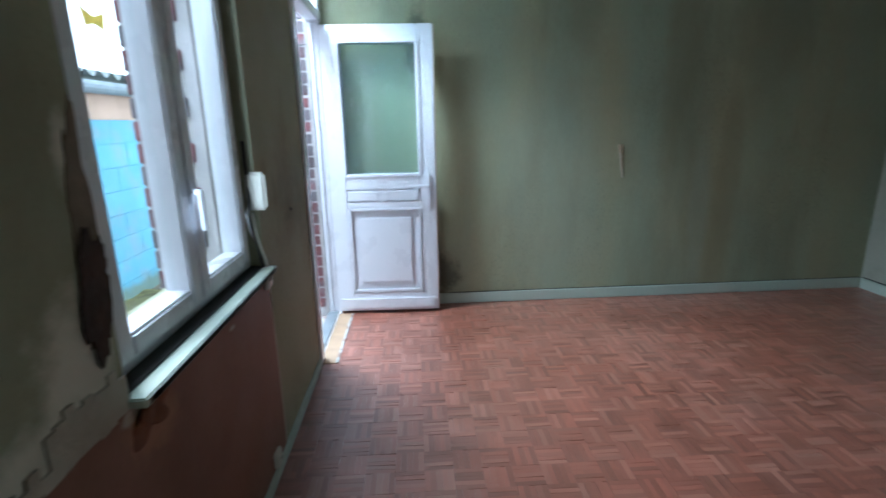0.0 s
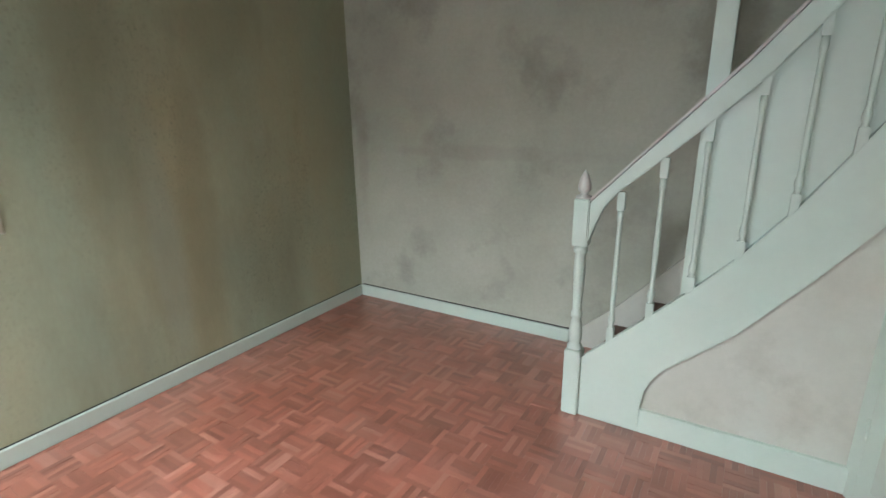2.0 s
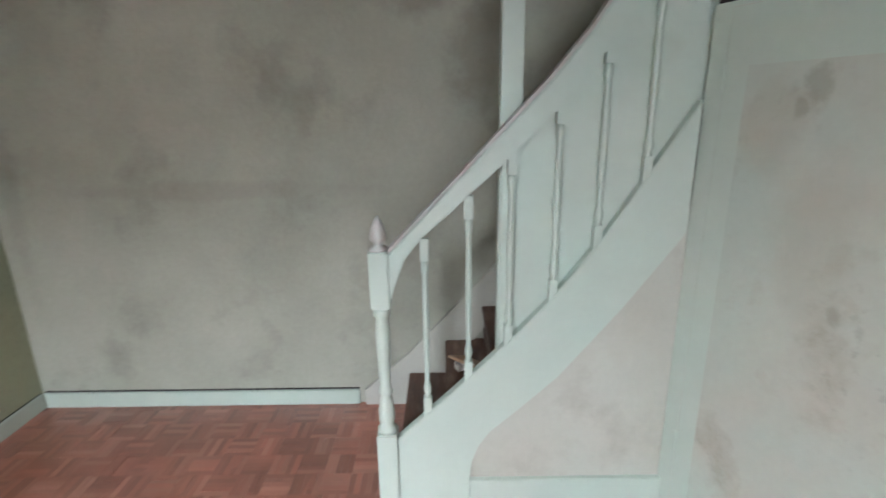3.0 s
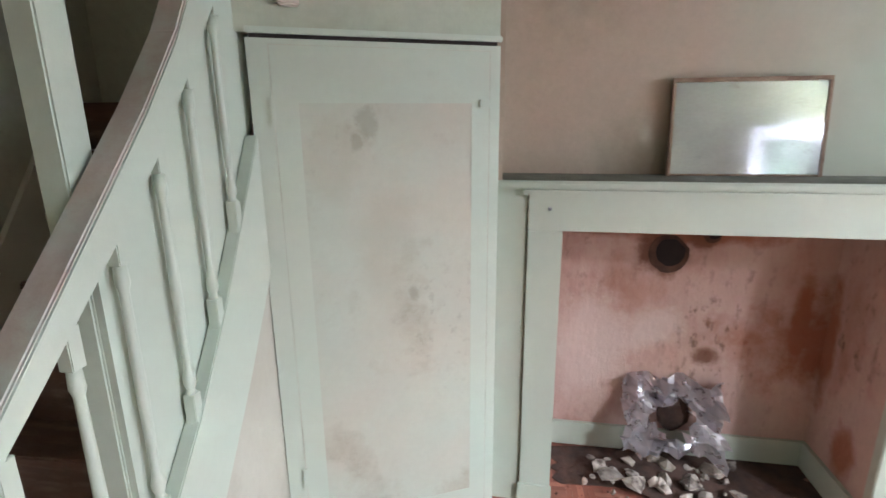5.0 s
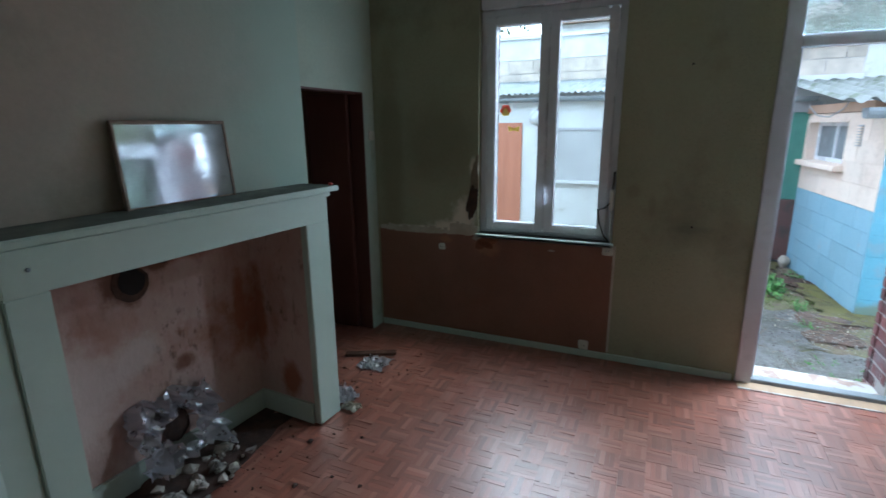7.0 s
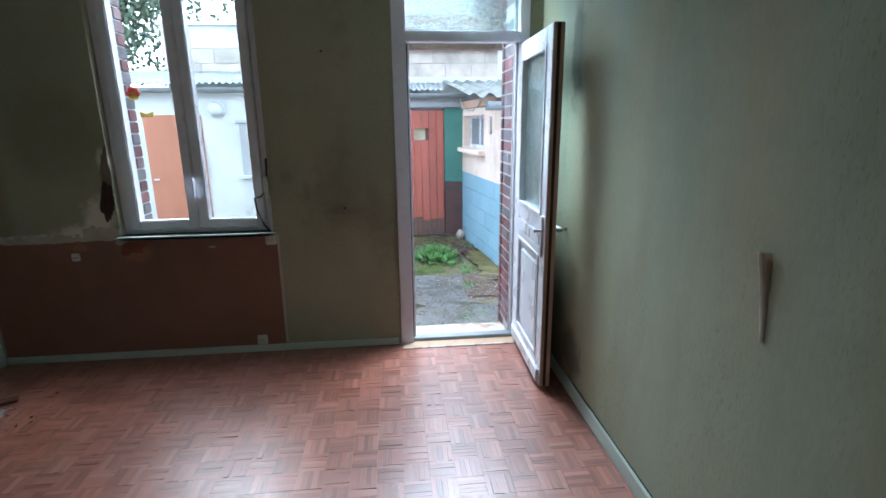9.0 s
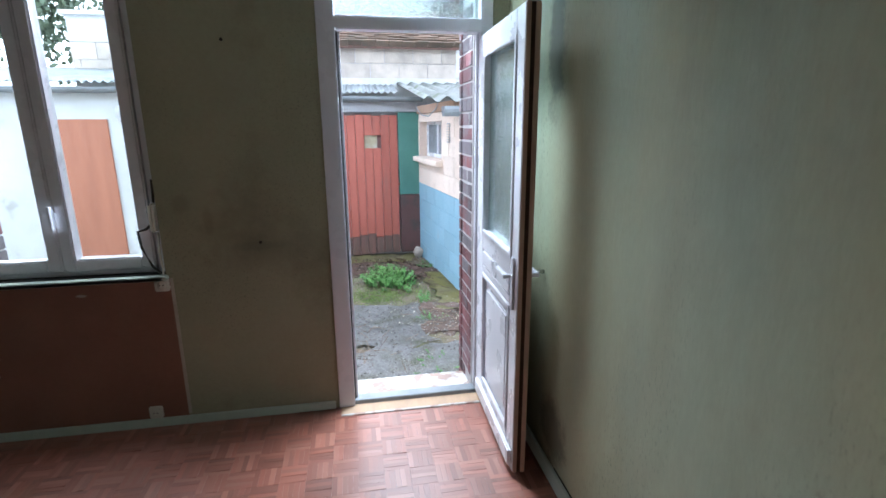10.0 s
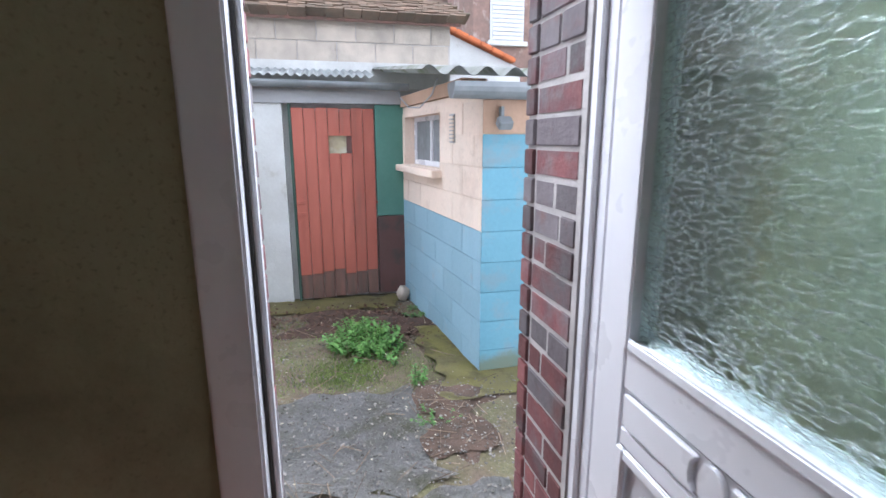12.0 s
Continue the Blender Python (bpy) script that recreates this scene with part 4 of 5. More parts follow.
# flue holes: sooty sockets in the fire recess
for x, z, r in ((2.165, 0.985, 0.085), (1.995, 1.075, 0.035)):
    bm = bmesh.new()
    ring = []
    for i in range(20):
        a = 2 * math.pi * i / 20
        k = r * (1 + 0.12 * noise.noise(Vector((x * 7 + math.cos(a) * 2, math.sin(a) * 2, 0))))
        ring.append((x + k * math.cos(a), z + k * math.sin(a)))
    bm.free()
    solid("flue_hole", prism(ring, "y", 0.0, 0.006), "rust", "round sooty flue hole broken in the plaster", "flue hole", kind="structure")
    # raised black disc: soot, and the hole's dark depth put into colour
    core = [(x + 0.72 * (a - x) - 0.006, z + 0.72 * (b - z) + 0.008) for a, b in ring]
    solid("flue_hole", prism(core, "y", 0.006, 0.009), "soot", "black sooty disc drawn as the dark mouth of the flue hole", "flue hole", kind="structure")

# crumpled foil on the recess wall
bm = bmesh.new()
n = 15
grid = {}
for i in range(n + 1):
    for j in range(n + 1):
        u, w = i / n - 0.5, j / n - 0.5
        if (u * 1.0) ** 2 + (w * 1.1 + 0.03) ** 2 < 0.03:
            continue
        p = Vector((2.10 + 0.43 * u * (1 + 0.25 * noise.noise(Vector((w * 5, 2, 1)))), 0.11 + 0.09 * noise.noise(Vector((u * 7, w * 7, 3))) + 0.07 * noise.noise(Vector((u * 17, w * 17, 7))) - 0.13 * w,
                    0.25 + 0.32 * w * (1 + 0.3 * noise.noise(Vector((u * 5, 4, 1))))))
        grid[i, j] = bm.verts.new(p)
for i in range(n):
    for j in range(n):
        q = [grid.get(k) for k in ((i, j), (i + 1, j), (i + 1, j + 1), (i, j + 1))]
        if all(q):
            bm.faces.new(q)
bmesh.ops.solidify(bm, geom=list(bm.faces), thickness=0.002)
foil = empty("foil_sheet", (2.09, 0.1, 0.06), "crumpled silver foil hanging round a flue hole", "foil")
part("sheet", bm, "foil", foil)
part("hole_plug", lump(0.075, 3, 1, 0.3, 1.15, (2.085, 0.045, 0.235)), "ash", foil, "dark rusty hole in the foil")
def ragged(cy, cz, ry, rz, seed, lean=0.0, rough=0.45):
    """An uneven torn outline round a middle."""
    ring = []
    for i in range(44):
        a = 2 * math.pi * i / 44
        k = 1 + rough * noise.noise(Vector((math.cos(a) * 1.5, math.sin(a) * 1.5, seed))) + 0.22 * noise.noise(Vector((math.cos(a) * 6, math.sin(a) * 6, seed + 3)))
        ring.append((cy + ry * k * math.cos(a) + lean * rz * k * math.sin(a), cz + rz * k * math.sin(a)))
    return ring


# rubble and ash on the hearth
solid("ash_mound", lump(0.27, 8, 1.15, 0.55, 0.12, (2.15, 0.16, 0.01), 0.5, 3), "ash", "heap of dark ash and soot in the recess", "ash heap")
solid("soot_patch", prism([(min(max(x, FX0 - 0.02), FX1 + 0.02), max(y, -0.05)) for x, y in ragged(1.95, 0.11, 0.60, 0.21, 12, 0.0, 0.8)], "z", 0.0, 0.004), "ash", "thin patch of soot on the hearth floor", "soot")
random.seed(12)
for i in range(60):
    x, y = 2.13 + random.gauss(0, 0.17), 0.21 + random.gauss(0, 0.075)
    if not (FX0 + 0.08 < x < FX1 - 0.06 and 0.05 < y < 0.42):
        continue
    r = 0.008 + 0.034 * random.random() ** 2
    solid("plaster_lump", lump(r, i, random.uniform(0.7, 1.4), random.uniform(0.7, 1.3), random.uniform(0.5, 0.9), (x, y, 0.03 + r * 0.45), 0.9, 1), "rubble", "broken lump of pale plaster on the hearth", "rubble", "hearth rubble")
for x, y, r in ((1.64, 0.51, 0.014), (1.95, 0.66, 0.012), (1.83, 0.95, 0.01), (1.50, 0.75, 0.008), (2.3, 1.05, 0.007)):
    solid("crumb", lump(r, x * 9, 1.2, 0.9, 0.6, (x, y, r * 0.5), 0.5), "ash", "dark crumb of soot on the floor", "crumb", "crumbs on the floor")

random.seed(44)
bm = bmesh.new()
for _ in range(420):
    if random.random() < 0.55:
        x, y = random.gauss(2.05, 0.32), abs(random.gauss(0.0, 0.20)) + 0.12
    else:
        x, y = random.gauss(0.95, 0.30), random.gauss(0.42, 0.16)
    if y < 0.05 or x < 0.1 or (y < 0.47 and (1.2 < x < FX0 + 0.03 or x > FX1 - 0.03)):
        continue
    r = 0.0015 + 0.006 * random.random() ** 3
    box(bm, -r, r, -r * 0.7, r * 0.7, -r * 0.2, r * 0.8, m=pose(x, y, 0.001, random.uniform(-15, 15), random.uniform(-15, 15), random.uniform(0, 180)))
solid("hearth_dirt", fix(bm), "ash", "scattered dark crumbs of soot and dirt", "dirt", kind="stuff")


def crumple(name, at, sx, sy, sz, seed, material, label, category):
    bm = bmesh.new()
    n = 12
    g = [[bm.verts.new((at[0] + sx * (i / n - 0.5) + 0.03 * noise.noise(Vector((i * 0.6, j * 0.5, seed))), at[1] + sy * (j / n - 0.5) + 0.03 * noise.noise(Vector((j * 0.6, i * 0.5, seed + 5))),
                        at[2] + 0.004 + sz * abs(noise.noise(Vector((i * 0.35, j * 0.4, seed + 9))) + 0.5 * noise.noise(Vector((i * 0.9, j * 0.9, seed)))))) for j in range(n + 1)] for i in range(n + 1)]
    for i in range(n):
        for j in range(n):
            bm.faces.new((g[i][j], g[i + 1][j], g[i + 1][j + 1], g[i][j + 1]))
    bmesh.ops.solidify(bm, geom=list(bm.faces), thickness=0.002)
    return solid(name, bm, material, label, category)


crumple("crumpled_paper", (1.20, 0.42, 0), 0.14, 0.16, 0.10, 2, "foil", "crumpled grey plastic and paper by the pilaster", "litter")
crumple("paper_scrap", (1.27, 0.53, 0), 0.08, 0.10, 0.05, 6, "paper", "pale scrap of paper on the floor", "litter")
crumple("plastic_sheet", (0.72, 0.36, 0), 0.20, 0.20, 0.05, 11, "foil", "crumpled pale plastic sheet on the floor", "litter")
solid("dark_board", boxes((-0.19, 0.19, -0.03, 0.03, 0, 0.02), bevel=0.004, m=pose(0.595, 0.25, 0.002, 0, 0, 117)), "tread", "dark broken board lying by the doorway", "board")
solid("red_cap", lathe([(0.012, 1.352), (0.013, 1.362), (0.008, 1.368)], 1.262, 0.43, 10), "red", "small red plastic cap on the mantel shelf", "cap")
solid("mantel_nail", lathe([(0.007, 0), (0.007, 0.006), (0.004, 0.008)], 0, 0, 8), "zinc", "dull grey nail head in the frieze", "nail").matrix_basis = pose(2.70, 0.45, 1.25, -90, 0, 0)


def socket(y, z, size, label):
    s = empty("wall_socket", (0.0, y, z), label, "socket")
    part("plate", boxes((0.004, 0.022, y - size, y + size, z - size, z + size), bevel=0.006), "socket", s)
    part("well", lathe([(size * 0.62, 0), (size * 0.62, 0.004), (size * 0.4, 0.005)], 0, 0, 16), "socket", s).matrix_basis = pose(0.021, y, z, 0, 90, 0)
    for k in (-1, 1):
        part("pin_hole", boxes((0.024, 0.0275, y + k * size * 0.25 - 0.003, y + k * size * 0.25 + 0.003, z - 0.003, z + 0.003)), "seal", s)
    return s


socket(0.589, 0.742, 0.026, "small yellowed wall socket on the brown paint")
socket(1.72, 0.092, 0.035, "yellowed wall socket just above the skirting")
socket(1.845, 0.82, 0.036, "yellowed socket under the window corner")
sw = empty("light_switch", (0.06, 0.0, 1.6), "small white switch beside the inner doorway", "switch")
part("plate", boxes((0.03, 0.095, 0.0, 0.018, 1.565, 1.64), bevel=0.005), "socket", sw)
part("rocker", boxes((0.045, 0.08, 0.018, 0.024, 1.58, 1.625), bevel=0.003), "socket", sw)

# roller shutter strap and its winder beside the window
strap = empty("shutter_strap", (-0.03, 1.84, 0.87), "frayed dark shutter strap hanging beside the window", "strap")
part("strap", tube([(-0.028, 1.852, 1.36), (-0.028, 1.85, 1.3), (-0.02, 1.84, 1.15), (-0.015, 1.80, 1.11), (-0.01, 1.76, 1.10), (0.0, 1.77, 1.02), (0.005, 1.81, 0.92), (0.0, 1.845, 0.875)], 0.007), "seal", strap)
wd = empty("strap_winder", (-0.03, 1.85, 1.2), "cream plastic strap winder with a drooping cord", "strap winder")
part("case", boxes((-0.034, 0.042, 1.836, 1.862, 1.10, 1.245), bevel=0.010), "socket", wd)
part("cord", tube([(-0.02, 1.85, 1.09), (-0.012, 1.848, 1.0), (-0.002, 1.852, 0.95), (0.008, 1.86, 0.90), (0.014, 1.855, 0.85)], 0.005), "socket", wd)

# broken wall at the window's near side
solid("plaster_strip", prism(ragged(0.850, 1.22, 0.030, 0.24, 4, 0.08), "x", 0.0, 0.0025), "rust_plaster", "brown bare edge of the wall along the window", "wall damage", kind="structure")
# raised plate; the hole's dark depth is put into its colour
solid("wall_hole", prism(ragged(0.842, 1.115, 0.044, 0.115, 21, 0.15, 0.4), "x", 0.006, 0.009), "dark_hole", "dark brown hole torn in the wall beside the window", "wall damage", kind="structure")
solid("sill_break", lump(0.062, 31, 0.30, 1.1, 0.75, (-0.004, 0.95, 0.79), 1.0, 4), "sill_brick", "broken corner of red brick under the sill", "wall damage", kind="structure")

# peeled flap of wallpaper, nail holes, bulging paper edge
bm = bmesh.new()
rows = []
for i in range(11):
    q = i / 10
    z, c = 1.225 - 0.025 * i, 0.021 * (1 - 0.6 * q) * (1 + 0.2 * noise.noise(Vector((i * 0.7, 2, 5))))
    rows.append([bm.verts.new((2.18 + 0.03 * q + c * math.cos(a), L - 0.003 - (0.003 + 0.016 * (1 - q) ** 2) * math.sin(a), z)) for a in (math.pi * k / 5 for k in range(6))])
for p, q in zip(rows, rows[1:]):
    for k in range(5):
        bm.faces.new((p[k], p[k + 1], q[k + 1], q[k]))
bmesh.ops.solidify(bm, geom=list(bm.faces), thickness=0.0012)
solid("paper_flap", bm, "paper", "curled flap of peeled paper on the green wall", "peeled paper")
for y, z in ((2.26, 2.02), (2.35, 1.02)):
    solid("nail_hole", lathe([(0.008, 0), (0.008, 0.004), (0.003, 0.005)], 0, 0, 8), "soot", "small dark nail hole in the yard wall", "nail", "nail holes").matrix_basis = pose(0.0, y, z, 0, 90, 0)
solid("door_stop", lathe([(0.010, 0), (0.008, 0.022), (0.010, 0.028)], 0, 0, 10), "chrome", "small metal peg on the green wall behind the door", "peg").matrix_basis = pose(0.62, L, 0.96, 90, 0, 0)
solid("broken_board", boxes((-0.09, 0.09, -0.05, 0.05, 0, 0.012), bevel=0.003, m=pose(3.98, 1.44, 0.415, 18, 8, 35)), "ply", "split orange-brown board lying on a stair tread", "board")
solid("stair_litter", lump(0.045, 77, 1.2, 0.8, 0.5, (4.02, 1.46, 0.39), 0.6, 2), "rubble", "pale lump of debris on a stair tread", "rubble")

# window stickers
def disc(y, z, r, x0, x1):
    return prism([(y + r * math.cos(q * math.pi / 6), z + r * math.sin(q * math.pi / 6)) for q in range(12)], "x", x0, x1)


st = empty("flower_sticker", (-0.0725, 1.067, 1.775), "red and yellow flower sticker on the window pane", "sticker")
for k in range(6):
    a = k * math.pi / 3
    part("petal", disc(1.067 + 0.024 * math.cos(a), 1.775 + 0.024 * math.sin(a), 0.018, -0.0735, -0.0715), "sticker_yellow" if k > 3 else "sticker_red", st)
part("centre", disc(1.067, 1.775, 0.016, -0.0715, -0.070), "sticker_yellow", st)
bf = empty("butterfly_sticker", (-0.1, 1.14, 1.66), "small yellow butterfly sticker on the window pane", "sticker")
for k in (-1, 1):
    part("wing", prism([(1.13, 1.635), (1.13 + 0.035 * k, 1.625), (1.13 + 0.045 * k, 1.665), (1.13, 1.65)], "x", -0.0735, -0.072), "sticker_yellow", bf)

# the chimney side of the room stands about four degrees out of square
TURN = Matrix.Translation((2.05, 0.45, 0.008)) @ Matrix.Rotation(radians(-4), 4, "Z") @ Matrix.Translation((-2.05, -0.462, 0))
for ob in list(scene.objects):
    if not ob.parent and ob.name.split(".")[0] in ("chimney_breast", "fire_recess", "recess_skirting", "chimney_piece", "mirror", "flue_hole", "foil_sheet", "red_cap", "mantel_nail"):
        ob.matrix_basis = TURN @ ob.matrix_basis

# ---- the yard ----
GZ = -0.12
bm = bmesh.new()
xs = [-400, -60, -20, -10] + [-6 + 0.1 * i for i in range(58)] + [-0.25]
ys = [-400, -60, -20, -8] + [-3 + 0.12 * i for i in range(72)] + [12, 30, 90, 400]
gv = {}
for i, x in enumerate(xs):
    for j, y in enumerate(ys):
        near = -6 <= x <= -0.35 and -3 <= y <= 6
        gv[i, j] = bm.verts.new((x, y, GZ + (0.03 * noise.noise(Vector((x * 2.2, y * 2.2, 1))) + 0.012 * noise.noise(Vector((x * 9, y * 9, 4))) if near else 0)))
for i in range(len(xs) - 1):
    for j in range(len(ys) - 1):
        bm.faces.new((gv[i, j], gv[i + 1, j], gv[i + 1, j + 1], gv[i, j + 1]))
for f in bm.faces:
    f.smooth = True
solid("ground", fix(bm), "ground", "trodden mossy earth and gravel of the yard", "ground", kind="structure")


def rough_slab(name, x0, x1, y0, y1, z, material, label, seed):
    bm = bmesh.new()
    nx, ny = max(2, int((x1 - x0) / 0.06)), max(2, int((y1 - y0) / 0.06))
    top = [[bm.verts.new((x0 + (x1 - x0) * i / nx + (0.14 * noise.noise(Vector((j * 0.3, seed, i))) if i in (0, nx) else 0), y0 + (y1 - y0) * j / ny + (0.14 * noise.noise(Vector((i * 0.3, seed, j))) if j in (0, ny) else 0),
                          z + 0.02 * noise.noise(Vector((i * 0.35, j * 0.35, seed))))) for j in range(ny + 1)] for i in range(nx + 1)]
    for i in range(nx):
        for j in range(ny):
            bm.faces.new((top[i][j], top[i + 1][j], top[i + 1][j + 1], top[i][j + 1]))
    bmesh.ops.solidify(bm, geom=list(bm.faces), thickness=0.08)
    bmesh.ops.recalc_face_normals(bm, faces=bm.faces)
    return solid(name, bm, material, label, "paving slab", kind="structure")


rough_slab("pavement_near", -0.96, -0.34, 2.72, 3.72, GZ + 0.032, "slab", "cracked grey concrete slab at the door", 1)
rough_slab("pavement_far", -1.95, -1.02, 2.3, 3.42, GZ + 0.02, "slab", "pitted grey concrete slab with moss", 2)
rough_slab("pavement_moss", -2.95, -1.70, 3.62, 4.6, GZ + 0.034, "moss_slab", "yellow-green mossy concrete apron", 3)
rough_slab("pavement_shed", -3.95, -3.55, 2.3, 3.6, GZ + 0.02, "moss_slab", "mossy concrete strip before the shed door", 4)

# shed with the salmon door
XS = -3.935
XL = -3.05                     # face of the nearer shed
wall("store_wall", boxes((XL - 0.15, XL, -6, 1.62, GZ, 2.02), (XS, XL - 0.15, 1.47, 1.62, GZ, 2.02)), "whitewash", "peeling whitewashed wall of the nearer shed")
wall("shed_wall", boxes((XS - 0.15, XS, 1.55, 2.60, GZ, 1.90), (XS - 0.15, XS, 2.60, 3.85, 1.79, 1.90), (XS - 0.16, XS - 0.1, 2.6, 3.9, GZ, 1.79)), "whitewash", "peeling whitewashed shed wall")
sd = empty("shed_door", (XS, 3.07, GZ), "salmon painted plank door with weathered grey foot", "door")
random.seed(3)
for i in range(7):
    y0 = 2.680 + 0.1085 * i
    zt = 1.755 - 0.012 * random.random()
    zf = 0.155 + random.uniform(-0.05, 0.045)
    if i in (3, 4):
        part("plank", boxes((XS - 0.03, XS, y0, y0 + 0.104, zf + 0.002, 1.335), (XS - 0.03, XS, y0, y0 + 0.104, 1.50, zt), bevel=0.003), "orange", sd)
    else:
        part("plank", boxes((XS - 0.03, XS, y0, y0 + 0.104, zf + 0.002, zt), bevel=0.003), "orange", sd)
    part("plank_foot", boxes((XS - 0.03, XS - 0.001, y0, y0 + 0.104, GZ + 0.03 + 0.03 * random.random(), zf), bevel=0.002), "grey_wood", sd, "bare weathered plank foot")
part("peep_frame", boxes((XS, XS + 0.014, 2.985, 3.245, 1.50, 1.522), (XS, XS + 0.010, 2.990, 3.004, 1.335, 1.499), (XS, XS + 0.010, 3.222, 3.238, 1.335, 1.499), bevel=0.002), "orange", sd)
part("peep_board", boxes((XS - 0.028, XS - 0.02, 3.0, 3.17, 1.33, 1.505)), "dusty_pane", sd, "dusty yellowish pane in the door's peep hole")
part("peep_stile", boxes((XS - 0.028, XS - 0.012, 3.172, 3.225, 1.33, 1.505)), "maroon", sd)
for z in (0.86, 0.75):
    part("bolt", boxes((XS, XS + 0.015, 2.685, 2.76, z, z + 0.022), bevel=0.003), "orange", sd)
part("strap_hinge", boxes((XS, XS + 0.008, 3.36, 3.45, 0.85, 0.875), bevel=0.002), "orange", sd)
solid("door_jamb", boxes((XS - 0.05, XS + 0.004, 2.652, 2.677, GZ, 1.79), bevel=0.004), "jamb_green", "narrow dark green door jamb", "jamb", kind="structure")
solid("teal_panel", boxes((XS - 0.03, XS + 0.004, 3.445, 3.74, 0.725, 1.788), bevel=0.004), "teal", "teal painted board beside the shed door", "panel", kind="structure")
solid("maroon_panel", boxes((XS - 0.03, XS + 0.006, 3.45, 3.74, GZ + 0.05, 0.72), bevel=0.004), "maroon", "dark maroon painted board beside the shed door", "panel", kind="structure")
solid("lintel_beam", boxes((XS - 0.05, XS + 0.03, 1.64, 3.83, 1.79, 1.905), bevel=0.006), "grey_beam", "grey painted timber beam over the shed door", "beam", kind="structure")
solid("block_stone", lump(0.075, 41, 0.9, 0.9, 1.1, (-3.78, 3.66, GZ + 0.07), 0.2, 2), "raw_block", "lump of old masonry beside the shed door", "stone")


def gutter(name, p, q, r, label):
    bm = bmesh.new()
    p, q = Vector(p), Vector(q)
    side = (q - p).normalized().cross(Vector((0, 0, 1)))
    rings = []
    for c in (p, q):
        prof = [(math.cos(math.pi * k / 10) * r, -math.sin(math.pi * k / 10) * r) for k in range(11)]
        prof += [(-(r - 0.004) * math.cos(math.pi * k / 10), -math.sin(math.pi * k / 10) * (r - 0.004)) for k in range(11)]
        rings.append([bm.verts.new(c + side * a + Vector((0, 0, b))) for a, b in prof])
    n = len(rings[0])
    for k in range(n):
        bm.faces.new((rings[0][k], rings[0][(k + 1) % n], rings[1][(k + 1) % n], rings[1][k]))
    bm.faces.new(rings[0][:11])
    bm.faces.new(rings[1][:11])
    return solid(name, fix(bm), "zinc", label, "gutter")


def corrugated(name, x0, z0, x1, z1, y0, y1, pitch, amp, material, label, skew=0.0):
    """A corrugated sheet that falls from (x1, z1) to its eave at (x0, z0), waves running along y."""
    bm = bmesh.new()
    n = int((y1 - y0) / pitch * 8)
    cols = []
    for j in range(n + 1):
        y = y0 + (y1 - y0) * j / n
        h = amp * math.sin(2 * math.pi * (y - y0) / pitch)
        cols.append([bm.verts.new((x0 + (x1 - x0) * k / 4 + skew * (y - y0), y, z0 + (z1 - z0) * k / 4 + h)) for k in range(5)])
    for a, b in zip(cols, cols[1:]):
        for k in range(4):
            bm.faces.new((a[k], a[k + 1], b[k + 1], b[k]))
    bmesh.ops.solidify(bm, geom=list(bm.faces), thickness=0.008)
    bmesh.ops.recalc_face_normals(bm, faces=bm.faces)
    for f in bm.faces:
        f.smooth = True
    return solid(name, bm, material, label, "roof", kind="structure")


gutter("store_gutter", (XL + 0.10, -6, 2.02), (XL + 0.10, 1.72, 2.0), 0.055, "white-edged gutter along the nearer shed")
corrugated("roof_store", XL + 0.12, 2.055, -4.75, 2.36, -6, 1.72, 0.076, 0.012, "tin", "pale corrugated sheet roof of the nearer shed")
gutter("shed_gutter", (XS + 0.13, 1.74, 1.985), (XS + 0.13, 3.75, 1.965), 0.06, "old zinc gutter along the shed eave")
corrugated("roof_shed", XS + 0.16, 2.02, -4.75, 2.20, 1.74, 3.45, 0.076, 0.012, "tin", "pale corrugated sheet roof of the shed")
# annex: block walls
AX, AY = -2.03, 3.91          # its outer corner
SX, SY = -3.95, 3.71           # where its side meets the shed
side = Vector((AX - SX, AY - SY, 0))
ANN = Matrix.Translation((SX, SY, 0)) @ Matrix.Rotation(math.atan2(side.y, side.x), 4, "Z")
SL = side.length
annex = empty("annex", (AX, AY, GZ), "painted concrete-block annex, sky blue below and cream above", "outbuilding", kind="structure")
U0, U1, VZ0, VZ1 = 0.10, 1.13, 1.235, 1.67       # little window opening along the side
for z0, z1, tone in ((GZ, 0.88, "blue_block"), (0.881, 1.76, "cream_block")):
    spans = [(0.02, SL - 0.02, 0.16, 0.2, z0, z1), (0.02, U0, 0.006, 0.16, z0, z1), (U1, SL - 0.02, 0.006, 0.16, z0, z1)]
    spans += [(U0, U1, 0.006, 0.16, z0, min(z1, VZ0))]
    if z1 > VZ1:
        spans += [(U0, U1, 0.006, 0.16, VZ1, z1)]
    part("core", boxes(*spans, m=ANN), tone, annex)
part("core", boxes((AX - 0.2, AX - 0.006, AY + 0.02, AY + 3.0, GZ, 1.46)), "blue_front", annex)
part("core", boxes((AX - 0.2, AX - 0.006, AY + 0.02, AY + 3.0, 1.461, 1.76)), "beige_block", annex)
part("reveal", boxes((U0 + 0.001, U0 + 0.006, -0.004, 0.12, VZ0, VZ1), (U1 - 0.006, U1 - 0.001, -0.004, 0.12, VZ0, VZ1), (U0, U1, -0.004, 0.12, VZ1 - 0.006, VZ1 - 0.001), m=ANN), "cream_block", annex)
